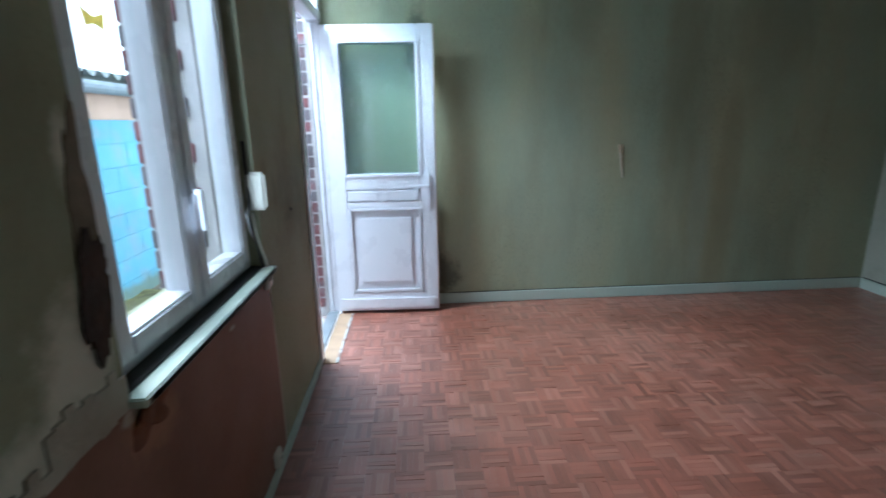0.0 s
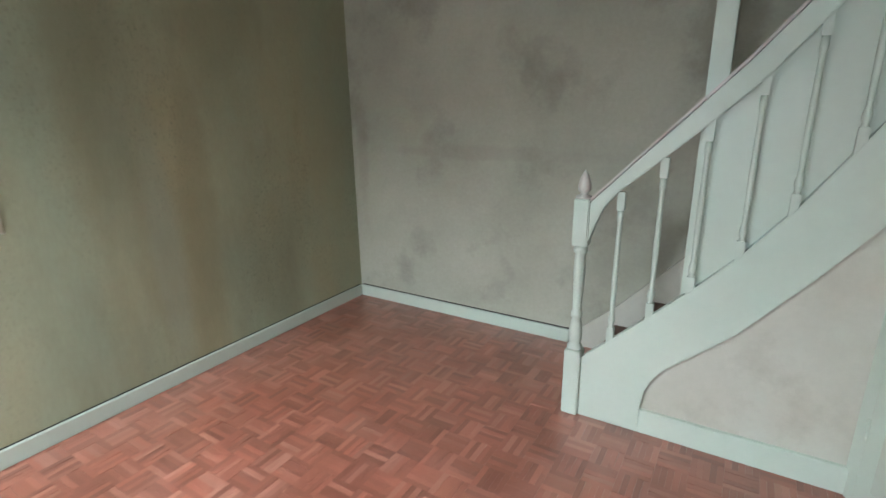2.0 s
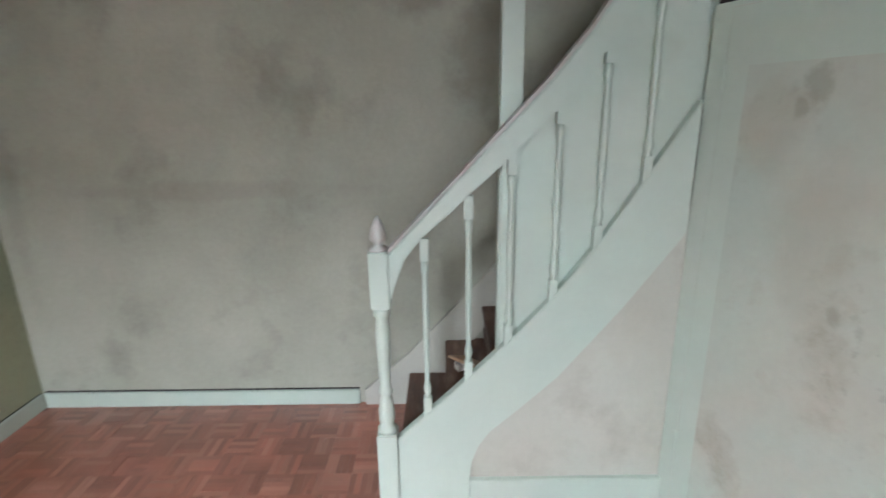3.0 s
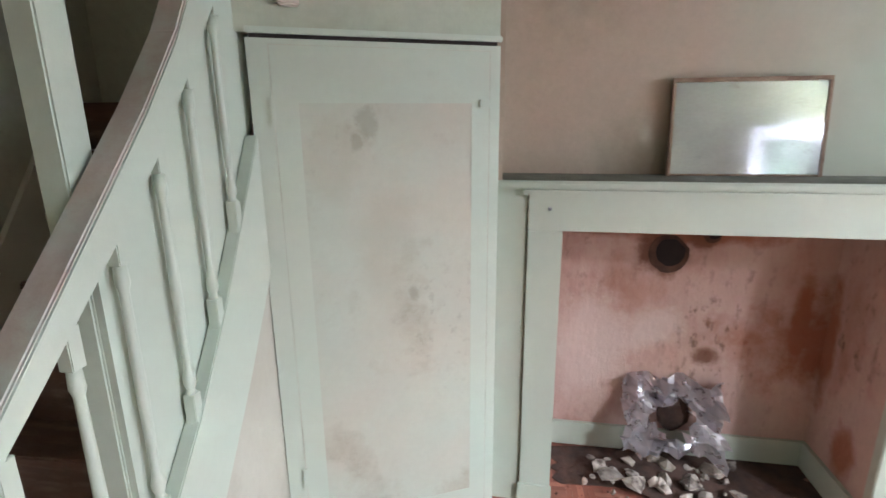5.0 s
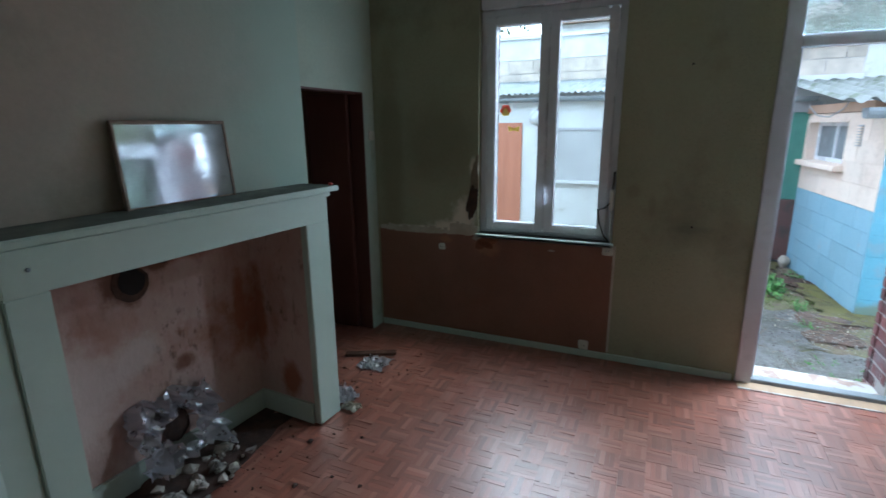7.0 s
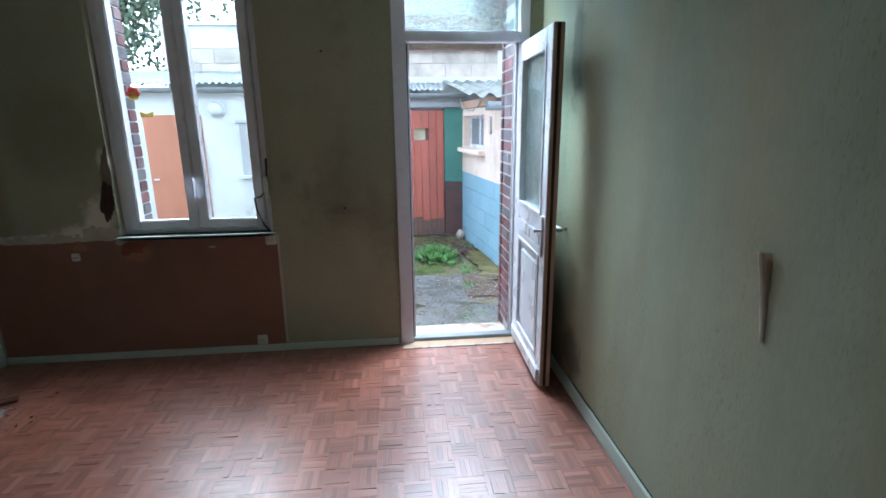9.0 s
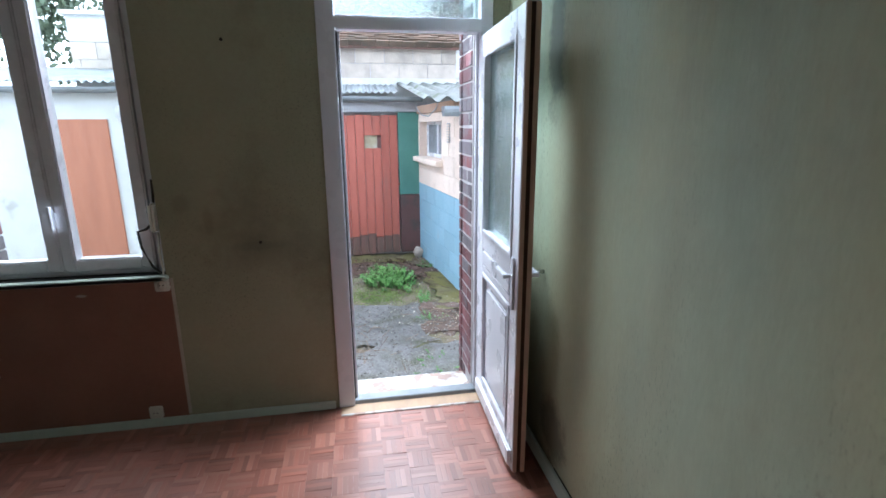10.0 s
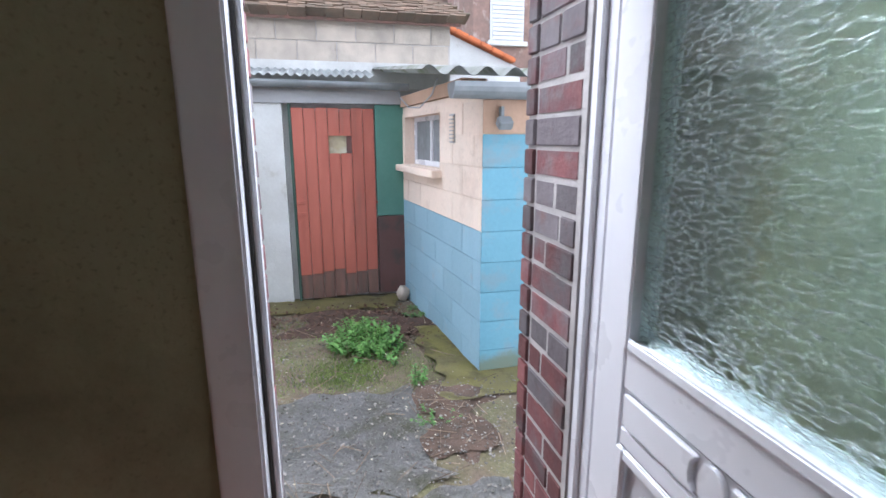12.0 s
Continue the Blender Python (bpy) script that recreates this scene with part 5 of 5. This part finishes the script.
aw = part("window_frame", boxes((U0 + 0.01, U0 + 0.05, 0.09, 0.13, VZ0, VZ1), (U1 - 0.05, U1 - 0.01, 0.09, 0.13, VZ0, VZ1), (U0 + 0.05, U1 - 0.05, 0.09, 0.13, VZ0, VZ0 + 0.045), (U0 + 0.05, U1 - 0.05, 0.09, 0.13, VZ1 - 0.045, VZ1), (0.60, 0.64, 0.09, 0.13, VZ0 + 0.045, VZ1 - 0.045), bevel=0.003, m=ANN), "upvc", annex)
part("pane", boxes((U0 + 0.04, U1 - 0.04, 0.108, 0.112, VZ0 + 0.03, VZ1 - 0.03), m=ANN), "zinc", aw, "dull dark window pane")
part("window_sill", boxes((0.04, U1 + 0.04, -0.085, 0.02, VZ0 - 0.065, VZ0 - 0.005), bevel=0.006, m=ANN), "cream_block", annex, "thick cream concrete sill")
vent = part("vent", boxes((1.36, 1.46, -0.012, 0.0, 1.44, 1.64), bevel=0.003, m=ANN), "grey_beam", annex, "small pale vent grille with dark slots")
for k in range(7):
    part("vent_slat", boxes((1.362, 1.458, -0.022, -0.0125, 1.452 + 0.026 * k, 1.468 + 0.026 * k), m=ANN), "cream_block", vent)
lamp = empty("flood_lamp", (AX, 4.02, 1.6), "small unlit floodlight on the annex front", "lamp")
part("bracket", boxes((AX, AX + 0.05, 4.01, 4.03, 1.58, 1.66), bevel=0.003), "zinc", lamp)
part("head", boxes((-0.035, 0.035, -0.045, 0.045, -0.03, 0.03), bevel=0.008, m=pose(AX + 0.085, 4.02, 1.56, 0, 35, 0)), "zinc", lamp)
gutter("annex_gutter", (AX + 0.11, AY - 0.23, 1.785), (AX + 0.11, AY + 3.0, 1.785), 0.09, "grey zinc gutter with an open end on the annex")
corrugated("roof_annex", AX + 0.16, 1.845, -4.75, 2.21, 3.50, 7.0, 0.17, 0.026, "corrugated", "mossy corrugated fibre-cement roof of the annex")
solid("fascia_block", boxes((0.02, SL - 0.3, -0.02, 0.16, 1.765, 1.86), m=ANN), "beige_block", "beige masonry under the annex roof", "masonry", kind="structure")
solid("wall_cable", tube([(-3.85, 3.66, 1.95), (-3.72, 3.66, 1.84), (-3.5, 3.70, 1.74), (-3.2, 3.74, 1.72), (-2.9, 3.78, 1.80), (-2.75, 3.79, 1.90)], 0.006), "grey_beam", "pale grey cable sagging along the annex wall", "cable")

# upper masonry and roofs behind the sheds
UX = -4.62
upper = wall("upper_wall", boxes((UX - 0.2, UX - 0.012, -0.55, 4.36, 1.2, 2.66)), "mortar", "unpainted concrete-block wall above the sheds")
wall("upper_gable", boxes((UX - 0.2, UX, -0.55, 1.75, 2.662, 2.97), (UX - 0.22, UX + 0.05, -0.6, 1.78, 2.97, 3.02)), "render", "taller grey rendered part of the rear wall")
wall("upper_render", boxes((UX - 0.01, UX + 0.012, -0.55, 4.36, 2.0, 2.26)), "render", "rough grey cement flashing band")
rf = empty("tile_roof", (UX, 2, 2.66), "old mossy brown tile roof with a ragged eave", "roof", kind="structure")
part("roof_deck", prism([(UX + 0.12, 2.665), (UX - 2.4, 3.62), (UX - 2.4, 3.58), (UX + 0.12, 2.63)], "y", 1.78, 4.45), "grey_wood", rf)
bm = bmesh.new()
random.seed(21)
for r in range(9):
    for c in range(15):
        x, y = UX + 0.17 - 0.13 * r, 1.80 + 0.178 * c + (0.09 if r % 2 else 0)
        z = 2.675 + 0.379 * 0.13 * r + random.uniform(-0.006, 0.008)
        box(bm, -0.10, 0.10, 0, 0.168, 0, 0.014, m=Matrix.Translation((x, y, z)) @ Matrix.Rotation(radians(-19 + random.uniform(-2, 2)), 4, "Y") @ Matrix.Rotation(radians(random.uniform(-2, 2)), 4, "Z"))
tiles = part("tiles", fix(bm), "roof_tile", rf)
tagged(tiles, "mossy brown roof tiles", kind="stuff")
# white gable with orange verge, brick house with a closed shutter
solid("white_gable", prism([(4.36, 1.2), (4.36, 3.12), (5.9, 2.50), (5.9, 1.2)], "x", -6.6, -6.4), "whitewash", "white rendered lean-to gable", "outbuilding", kind="structure")
vg = empty("verge_tiles", (-6.4, 5, 2.7), "row of orange roof verge tiles", "roof", kind="structure")
for k in range(8):
    part("tile", boxes((-0.16, 0.16, -0.1, 0.1, 0, 0.07), bevel=0.015, m=Matrix.Translation((-6.45, 4.42 + 0.18 * k, 3.12 - 0.0745 * k)) @ Matrix.Rotation(radians(-22.5), 4, "X")), "verge_tile", vg)
hs = empty("brick_house", (-11, 8, 0), "far brown brick house with a closed white shutter", "house", kind="structure")
part("wall", boxes((-13.5, -11.0, 6.55, 14, GZ, 6.5)), "far_brick", hs)
part("roof", prism([(-10.7, 6.4), (-12.25, 8.4), (-13.8, 6.4)], "y", 6.4, 14.2), "roof_tile", hs)
hw = part("window", boxes((-11.0, -10.96, 6.95, 7.80, 3.75, 4.95), bevel=0.01), "shutter", hs, "closed white roller shutter")
for k in range(12):
    part("slat", boxes((-10.965, -10.935, 7.0, 7.75, 3.78 + 0.095 * k, 3.855 + 0.095 * k), bevel=0.006), "shutter", hw)
part("window_sill", boxes((-11.0, -10.88, 6.88, 7.88, 3.64, 3.745), bevel=0.01), "render", hs, "grey stone window sill")
h2 = empty("far_house", (-15, 2, 0), "far pale brick house with chimney behind the sheds", "house", kind="structure")
part("wall", boxes((-20, -14.5, -1.5, 1.9, GZ, 5.0), (-20, -14.5, 1.902, 5.6, GZ, 7.8)), "whitewash", h2)
part("roof", prism([(-14.2, 4.9), (-17.2, 7.0), (-20.3, 4.9)], "y", -1.7, 1.89), "roof_tile", h2)

gb = empty("brick_gable", (-15, 7, 0), "far pale red brick gable wall with a grey chimney", "house", kind="structure")
part("wall", boxes((-15.2, -15.0, 5.65, 9.5, GZ, 7.5)), "far_brick", gb)
part("chimney", boxes((-14.99, -14.6, 5.65, 6.35, GZ, 7.9), bevel=0.02), "grey_brick", gb)

# left part of the shed seen through the window: second door, shuttered opening, lamp
s2 = empty("side_door", (XL, 0.08, GZ), "faded orange shed door in the whitewashed wall", "door")
part("leaf", boxes((XL, XL + 0.02, -0.26, 0.41, 0.02, 1.70), bevel=0.005), "faded_orange", s2)
part("lever", boxes((XL + 0.02, XL + 0.05, -0.22, -0.15, 0.93, 0.95), bevel=0.004), "chrome", s2)
s3 = empty("boarded_opening", (XL, 1.1, 0.95), "opening closed with a flat grey board", "shutter")
part("board", boxes((XL, XL + 0.02, 0.84, 1.42, 0.97, 1.60), bevel=0.005), "grey_board", s3)
part("sill", boxes((XL, XL + 0.07, 0.80, 1.46, 0.93, 0.97), bevel=0.006), "whitewash", s3)
part("hood", boxes((XL, XL + 0.035, 0.80, 1.46, 1.60, 1.63), bevel=0.004), "grey_beam", s3)
bl = empty("bulkhead_lamp", (XL, 0.60, 1.76), "round white bulkhead lamp, switched off", "lamp")
part("base", lathe([(0.10, 0), (0.10, 0.03)], 0, 0, 20), "upvc", bl).matrix_basis = pose(XL, 0.60, 1.76, 0, 90, 0)
part("globe", lathe([(0.09, 0.03), (0.085, 0.05), (0.06, 0.075), (0.02, 0.09)], 0, 0, 20), "shutter", bl).matrix_basis = pose(XL, 0.60, 1.76, 0, 90, 0)


# ---- plants ----
def leaf_mesh(length, width):
    bm = bmesh.new()
    row = [(0, 0), (0.3, 0.42), (0.6, 0.5), (0.85, 0.28), (1, 0)]
    l = [bm.verts.new((p * length, w * width, 0.12 * length * math.sin(p * 3))) for p, w in row]
    r = [bm.verts.new((p * length, -w * width, 0.12 * length * math.sin(p * 3))) for p, w in row[1:-1]]
    for k in range(4):
        a, b = l[k], l[k + 1]
        c = r[k] if k < 3 else l[4]
        d = r[k - 1] if k else l[0]
        vs = []
        for v in (a, b, c, d):
            if v not in vs:
                vs.append(v)
        bm.faces.new(vs)
    return bm


def clump(name, cx, cy, z, spread, height, stems, seed, size, label):
    """A weed: many thin stems with pairs of small pointed leaves."""
    random.seed(seed)
    th = empty(name, (cx, cy, z), label, "plant")
    sb, lb = bmesh.new(), bmesh.new()
    for _ in range(stems):
        a, rr = random.uniform(0, 6.283), spread * math.sqrt(random.random())
        bx, by = cx + rr * math.cos(a), cy + rr * math.sin(a)
        h = height * random.uniform(0.45, 1.0) * (1 - 0.5 * rr / spread)
        lean = Vector((math.cos(a), math.sin(a), 0)) * rr * 0.5
        top = Vector((bx, by, z + h)) + lean
        base = Vector((bx, by, z - 0.02))
        d = (top - base).cross(Vector((1, 0.3, 0))).normalized() * 0.003
        sb.faces.new([sb.verts.new(p) for p in (base - d, base + d, top + d, top - d)])
        for k in range(7):
            p = base.lerp(top, 0.3 + 0.7 * k / 6)
            for s in (0, 3.14159):
                rot = Matrix.Translation(p) @ Matrix.Rotation(a + s + k * 1.3 + random.uniform(-0.4, 0.4), 4, "Z") @ Matrix.Rotation(random.uniform(-0.5, 0.5), 4, "Y")
                one = leaf_mesh(size * random.uniform(0.6, 1.2), size * 0.45)
                vm = {v: lb.verts.new(rot @ v.co) for v in one.verts}
                for f in one.faces:
                    lb.faces.new([vm[v] for v in f.verts])
                one.free()
    tagged(part("stems", sb, "leaf", th), kind="stuff")
    tagged(part("leaves", lb, "leaf", th, "small bright green leaves"), kind="stuff")
    return th


clump("nettle_clump", -2.72, 3.17, GZ + 0.01, 0.21, 0.24, 85, 5, 0.046, "bright green clump of weeds growing in the yard")
clump("weed", -2.45, 3.30, GZ + 0.01, 0.16, 0.10, 18, 6, 0.045, "low green weed in the yard")
clump("weed", -2.02, 3.50, GZ + 0.01, 0.06, 0.15, 8, 7, 0.032, "upright green weed in the yard")
clump("weed", -1.55, 3.50, GZ + 0.02, 0.10, 0.04, 14, 8, 0.02, "small flat weed between the slabs")
clump("weed", -0.62, 3.42, GZ + 0.04, 0.18, 0.02, 22, 9, 0.014, "thin green weeds along the slab")
clump("weed", -3.35, 3.72, GZ + 0.01, 0.12, 0.06, 9, 10, 0.035, "low weed beside the annex wall")
# fallen leaves, twigs and gravel
bm = bmesh.new()
random.seed(15)
for _ in range(11000):
    x, y = random.uniform(-3.9, -0.4), random.uniform(2.2, 4.2)
    s = 0.0015 + 0.006 * random.random() ** 3
    box(bm, -s, s, -s * 0.8, s * 0.8, -s * 0.3, s * 0.5, m=pose(x, y, GZ + 0.03 * (x > -1.95) + 0.005, random.uniform(-20, 20), random.uniform(-20, 20), random.uniform(0, 180)))
solid("gravel", fix(bm), "gravel", "scattered small stones and crumbs on the ground", "gravel", kind="stuff")
bm = bmesh.new()
for _ in range(130):
    x, y = random.uniform(-3.8, -1.0), random.choice((random.uniform(2.3, 3.9), random.gauss(3.45, 0.2)))
    one = leaf_mesh(random.uniform(0.012, 0.032), 0.009)
    rot = pose(x, y, GZ + 0.03, random.uniform(-30, 30), random.uniform(-30, 30), random.uniform(0, 360))
    vm = {v: bm.verts.new(rot @ v.co) for v in one.verts}
    for f in one.faces:
        bm.faces.new([vm[v] for v in f.verts])
    one.free()
solid("dead_leaves", bm, "paper", "dry pale dead leaves strewn on the earth", "leaves", kind="stuff")
bm = bmesh.new()
for _ in range(7000):
    x, y = random.gauss(-2.27, 0.16), random.gauss(3.2, 0.32)
    if random.random() < 0.3:
        x, y = random.uniform(-3.4, -2.0), random.uniform(2.4, 3.5)
    a, h = random.uniform(0, 6.283), random.uniform(0.012, 0.04)
    c, s = math.cos(a) * 0.003, math.sin(a) * 0.003
    bm.faces.new([bm.verts.new(p) for p in ((x - c, y - s, GZ - 0.01), (x + c, y + s, GZ - 0.01), (x + random.uniform(-0.03, 0.03), y + random.uniform(-0.03, 0.03), GZ + h))])
solid("grass", bm, "moss", "thin short grass and moss between stones", "grass", kind="stuff")

# red-brown earth, dark litter and dry twigs
solid("earth_patch", lump(0.24, 51, 0.8, 1.0, 0.10, (-1.78, 3.66, GZ + 0.008), 0.8, 4), "red_earth", "patch of bare red-brown earth with roots", "earth", kind="structure")
solid("earth_patch", lump(0.22, 57, 1.0, 0.8, 0.10, (-1.36, 3.56, GZ + 0.012), 0.8, 4), "red_earth", "patch of bare red-brown earth with roots", "earth", kind="structure")
solid("leaf_mould", lump(0.50, 61, 0.62, 1.25, 0.07, (-3.2, 3.25, GZ), 0.8, 4), "ash", "dark wet leaf mould before the shed", "litter", kind="structure")
random.seed(71)
bm = bmesh.new()
for _ in range(150):
    x, y = random.choice(((random.gauss(-1.6, 0.35), random.gauss(3.55, 0.2)), (random.uniform(-3.5, -1.9), random.uniform(2.5, 3.7)), (random.gauss(-1.0, 0.25), random.gauss(2.9, 0.2))))
    n, r = random.uniform(0.03, 0.12), random.uniform(0.0008, 0.002)
    box(bm, -n, n, -r, r, -r, r, m=pose(x, y, GZ + 0.034, random.uniform(0, 90), random.uniform(-7, 7), random.uniform(0, 180)))
solid("twig_litter", fix(bm), "twig", "dry brown twigs and roots on the ground", "twigs", kind="stuff")
bm = bmesh.new()
for _ in range(1600):
    x, y = random.choice(((random.gauss(-3.05, 0.25), random.gauss(3.45, 0.22)), (random.gauss(-3.3, 0.2), random.uniform(2.4, 3.6))))
    a = 0.006 + 0.018 * random.random() ** 2
    m = pose(x, y, GZ + 0.02 + 0.025 * random.random(), random.uniform(-40, 40), random.uniform(-40, 40), random.uniform(0, 360))
    bm.faces.new([bm.verts.new(m @ Vector(p)) for p in ((-a, -a * 0.5, 0), (a * 0.4, -a * 0.6, 0), (a, 0.2 * a, 0.1 * a), (0, a * 0.6, 0))])
solid("mould_leaves", bm, "tread", "dark rotting leaves by the shed", "leaves", kind="stuff")

# tree beyond the sheds
tree = empty("tree", (-9.5, -3.8, GZ), "bare-topped grey-green tree beyond the sheds", "tree")
random.seed(33)
tb, cb = bmesh.new(), bmesh.new()
for pts, r in (([(-9.5, -3.8, GZ), (-9.45, -3.75, 1.8), (-9.5, -3.6, 3.6)], 0.13), ([(-9.5, -3.6, 3.4), (-9.2, -3.0, 4.4), (-9.0, -2.7, 5.4)], 0.06), ([(-9.5, -3.6, 3.3), (-9.9, -4.3, 4.4), (-10, -4.6, 5.5)], 0.06), ([(-9.5, -3.6, 3.5), (-9.6, -3.5, 5.8)], 0.05)):
    t = tube(pts, r)
    vm = {v: tb.verts.new(v.co) for v in t.verts}
    for f in t.faces:
        tb.faces.new([vm[v] for v in f.verts])
    t.free()
for _ in range(6500):
    d = Vector((random.gauss(0, 0.75), random.gauss(0, 0.95), random.gauss(0, 0.8)))
    p = Vector((-9.5, -3.5, 4.4)) + d
    if noise.noise(p * 1.6) < -0.12:
        continue
    rot = Matrix.Translation(p) @ Euler((random.uniform(0, 6), random.uniform(0, 6), random.uniform(0, 6))).to_matrix().to_4x4()
    cb.faces.new([cb.verts.new(rot @ Vector(q)) for q in ((0, 0, 0), (0.07, 0.045, 0), (0.15, 0, 0.01), (0.07, -0.045, 0))])
part("trunk", tb, "bark", tree)
part("crown", cb, "far_leaf", tree)

# ---- pieces: bricks, blocks, parquet ----
def piece_mesh(name, sx, sy, sz, bevel, material):
    return mesh_of(name, boxes((0, sx, 0, sy, 0, sz), bevel=bevel) if bevel else boxes((0, sx, 0, sy, 0, sz)), material)


def piece(name, me, parent, m):
    ob = new(name, me)
    ob.parent = parent
    ob.matrix_parent_inverse = parent.matrix_basis.inverted()
    ob.matrix_basis = m
    return ob


# brick reveals of the yard door and window, brick face outside
random.seed(9)
reveal = wall("brick_reveal", boxes((-T - 0.10, -0.078, DY1 - 0.085, DY1 - 0.002, -0.1, DZ1), (-T - 0.10, -0.078, DY0 - 0.02, DY0 + 0.065, -0.1, DZ1), (-T - 0.1, -0.16, WY0 - 0.06, WY0 + 0.02, 0.7, WZ1), (-T - 0.1, -0.16, WY1 - 0.02, WY1 + 0.06, 0.7, WZ1)), "mortar", "brick reveal of the yard door with pale joints")
SPLITS = ([0.235], [0.075, 0.150], [0.150, 0.075], [0.112, 0.113], [0.235])
BRICKS = {(n, tone): piece_mesh("brick", n, 0.09, 0.070, 0.003, tone) for n in (0.060, 0.075, 0.098, 0.112, 0.113, 0.150, 0.205, 0.235) for tone in ("brick", "grey_brick")}
for k in range(33):
    z = -0.09 + 0.081 * k
    for y, inward in ((DY1 - 0.088, -1), (DY0 - 0.022, 1)):
        x = -T - 0.105
        band = 0.75 if 1.15 < z < 1.6 or z > 2.0 else 0.12
        tone = "grey_brick" if random.random() < band else "brick"
        piece("brick", BRICKS[0.060, random.choice(("brick", tone))], reveal, pose(x, y + inward * 0.007, z, 0, 0, random.uniform(-0.6, 0.6)))
        x += 0.069
        cuts = SPLITS[(k + random.randrange(2)) % 5]
        for n in cuts:
            piece("brick", BRICKS[n, tone], reveal, pose(x, y + random.uniform(-0.003, 0.003), z + random.uniform(-0.001, 0.001), 0, 0, random.uniform(-0.5, 0.5)))
            x += n + 0.011
    if 0.7 < z < 2.4:
        tone = random.choice(("brick", "brick", "grey_brick"))
        piece("brick", BRICKS[0.098 if k % 2 else 0.205, tone], reveal, pose(-T - 0.105 + (0.0 if k % 2 else -0.002), WY0 - 0.062, z))
        piece("brick", BRICKS[0.205 if k % 2 else 0.098, tone], reveal, pose(-T - 0.106, WY1 - 0.027, z))

# annex blocks
def block_rows(parent, frame_m, length, z_top, courses, colour_of, skip=None, first=0.0, step=0.4, gap=0.0015):
    for c in range(courses):
        z1 = z_top - 0.205 * c
        z0 = max(z1 - 0.2035 + gap, GZ - 0.02) if gap < 0.004 else z1 - 0.205 + gap
        u = first - (0.2 if c % 2 else 0.0)
        while u < length:
            a, b = max(u, 0), min(u + step - gap, length)
            cuts = [(a, b, z0, z1)]
            if skip and b > skip[0] and a < skip[1] and z1 > skip[2] and z0 < skip[3]:
                cuts = []
                if a < skip[0]:
                    cuts.append((a, skip[0], z0, z1))
                if b > skip[1]:
                    cuts.append((skip[1], b, z0, z1))
                a2, b2 = max(a, skip[0]), min(b, skip[1])
                if z0 < skip[2]:
                    cuts.append((a2, b2, z0, skip[2]))
                if z1 > skip[3]:
                    cuts.append((a2, b2, skip[3], z1))
            for a2, b2, c0, c1 in cuts:
                if b2 - a2 > 0.02 and c1 - c0 > 0.015:
                    me = mesh_of("block", boxes((a2, b2, -random.uniform(0, 0.003), 0.011, c0, c1), bevel=0.002), colour_of((c0 + c1) / 2))
                    piece("block", me, parent, frame_m)
            u += step


block_rows(annex, ANN, SL, 1.70, 9, lambda z: "blue_block" if z < 0.88 else "cream_block", (U0, U1, VZ0 - 0.06, VZ1))
FRONT = Matrix.Translation((AX, AY, 0)) @ Matrix.Rotation(radians(90), 4, "Z")
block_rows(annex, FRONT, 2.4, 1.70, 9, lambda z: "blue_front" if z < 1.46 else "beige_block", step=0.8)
# raw blocks of the upper wall
UP = Matrix.Translation((UX, -0.55, 0)) @ Matrix.Rotation(radians(90), 4, "Z")
block_rows(upper, UP, 4.91, 2.655, 2, lambda z: "raw_block", first=-0.1, gap=0.009)

# mosaic parquet: squares of five fingers, turned by turns
S = 0.122
F5 = S / 5
flat_x = piece_mesh("parquet_finger", S - 0.0004, F5 - 0.0004, 0.006, 0, "parquet")
flat_y = piece_mesh("parquet_finger", F5 - 0.0004, S - 0.0004, 0.006, 0, "parquet")
verts, faces = [], []
random.seed(2)
for i in range(int(W / S) + 1):
    for j in range(-11, int(L / S) + 1):
        x0, y0 = i * S, j * S
        for k in range(5):
            turn = (i + j) % 2
            x, y = (x0, y0 + k * F5) if turn else (x0 + k * F5, y0)
            sx, sy = (S - 0.0004, F5 - 0.0004) if turn else (F5 - 0.0004, S - 0.0004)
            if x + sx > W or y + sy > L:
                sx, sy = min(sx, W - x), min(sy, L - y)
                if sx < 0.004 or sy < 0.004:
                    continue
            near = 0.86 < x0 < 1.95 and 1.22 < y0 < 1.94
            dz = random.uniform(-0.0005, 0.0002)
            tx, ty = random.gauss(0, 0.45), random.gauss(0, 0.45)
            rx, ry = math.tan(radians(tx)) * sy, -math.tan(radians(ty)) * sx
            if near:
                piece("parquet_finger", flat_x if turn else flat_y, floor, pose(x, y, -0.006 + dz, tx, ty))
            else:
                b = len(verts)
                verts += [(x, y, -0.006), (x + sx, y, -0.006), (x + sx, y + sy, -0.006), (x, y + sy, -0.006), (x, y, dz), (x + sx, y, dz + ry), (x + sx, y + sy, dz + rx + ry), (x, y + sy, dz + rx)]
                faces += [tuple(b + q for q in f) for f in ((4, 5, 6, 7), (0, 1, 5, 4), (1, 2, 6, 5), (2, 3, 7, 6), (3, 0, 4, 7))]
me = bpy.data.meshes.new("parquet")
me.from_pydata(verts, [], faces)
me.materials.append(M["parquet"])
rest = new("parquet", me)
rest.parent = floor
rest.matrix_parent_inverse = floor.matrix_basis.inverted()
tagged(rest, "red-brown mosaic parquet fingers", kind="stuff")
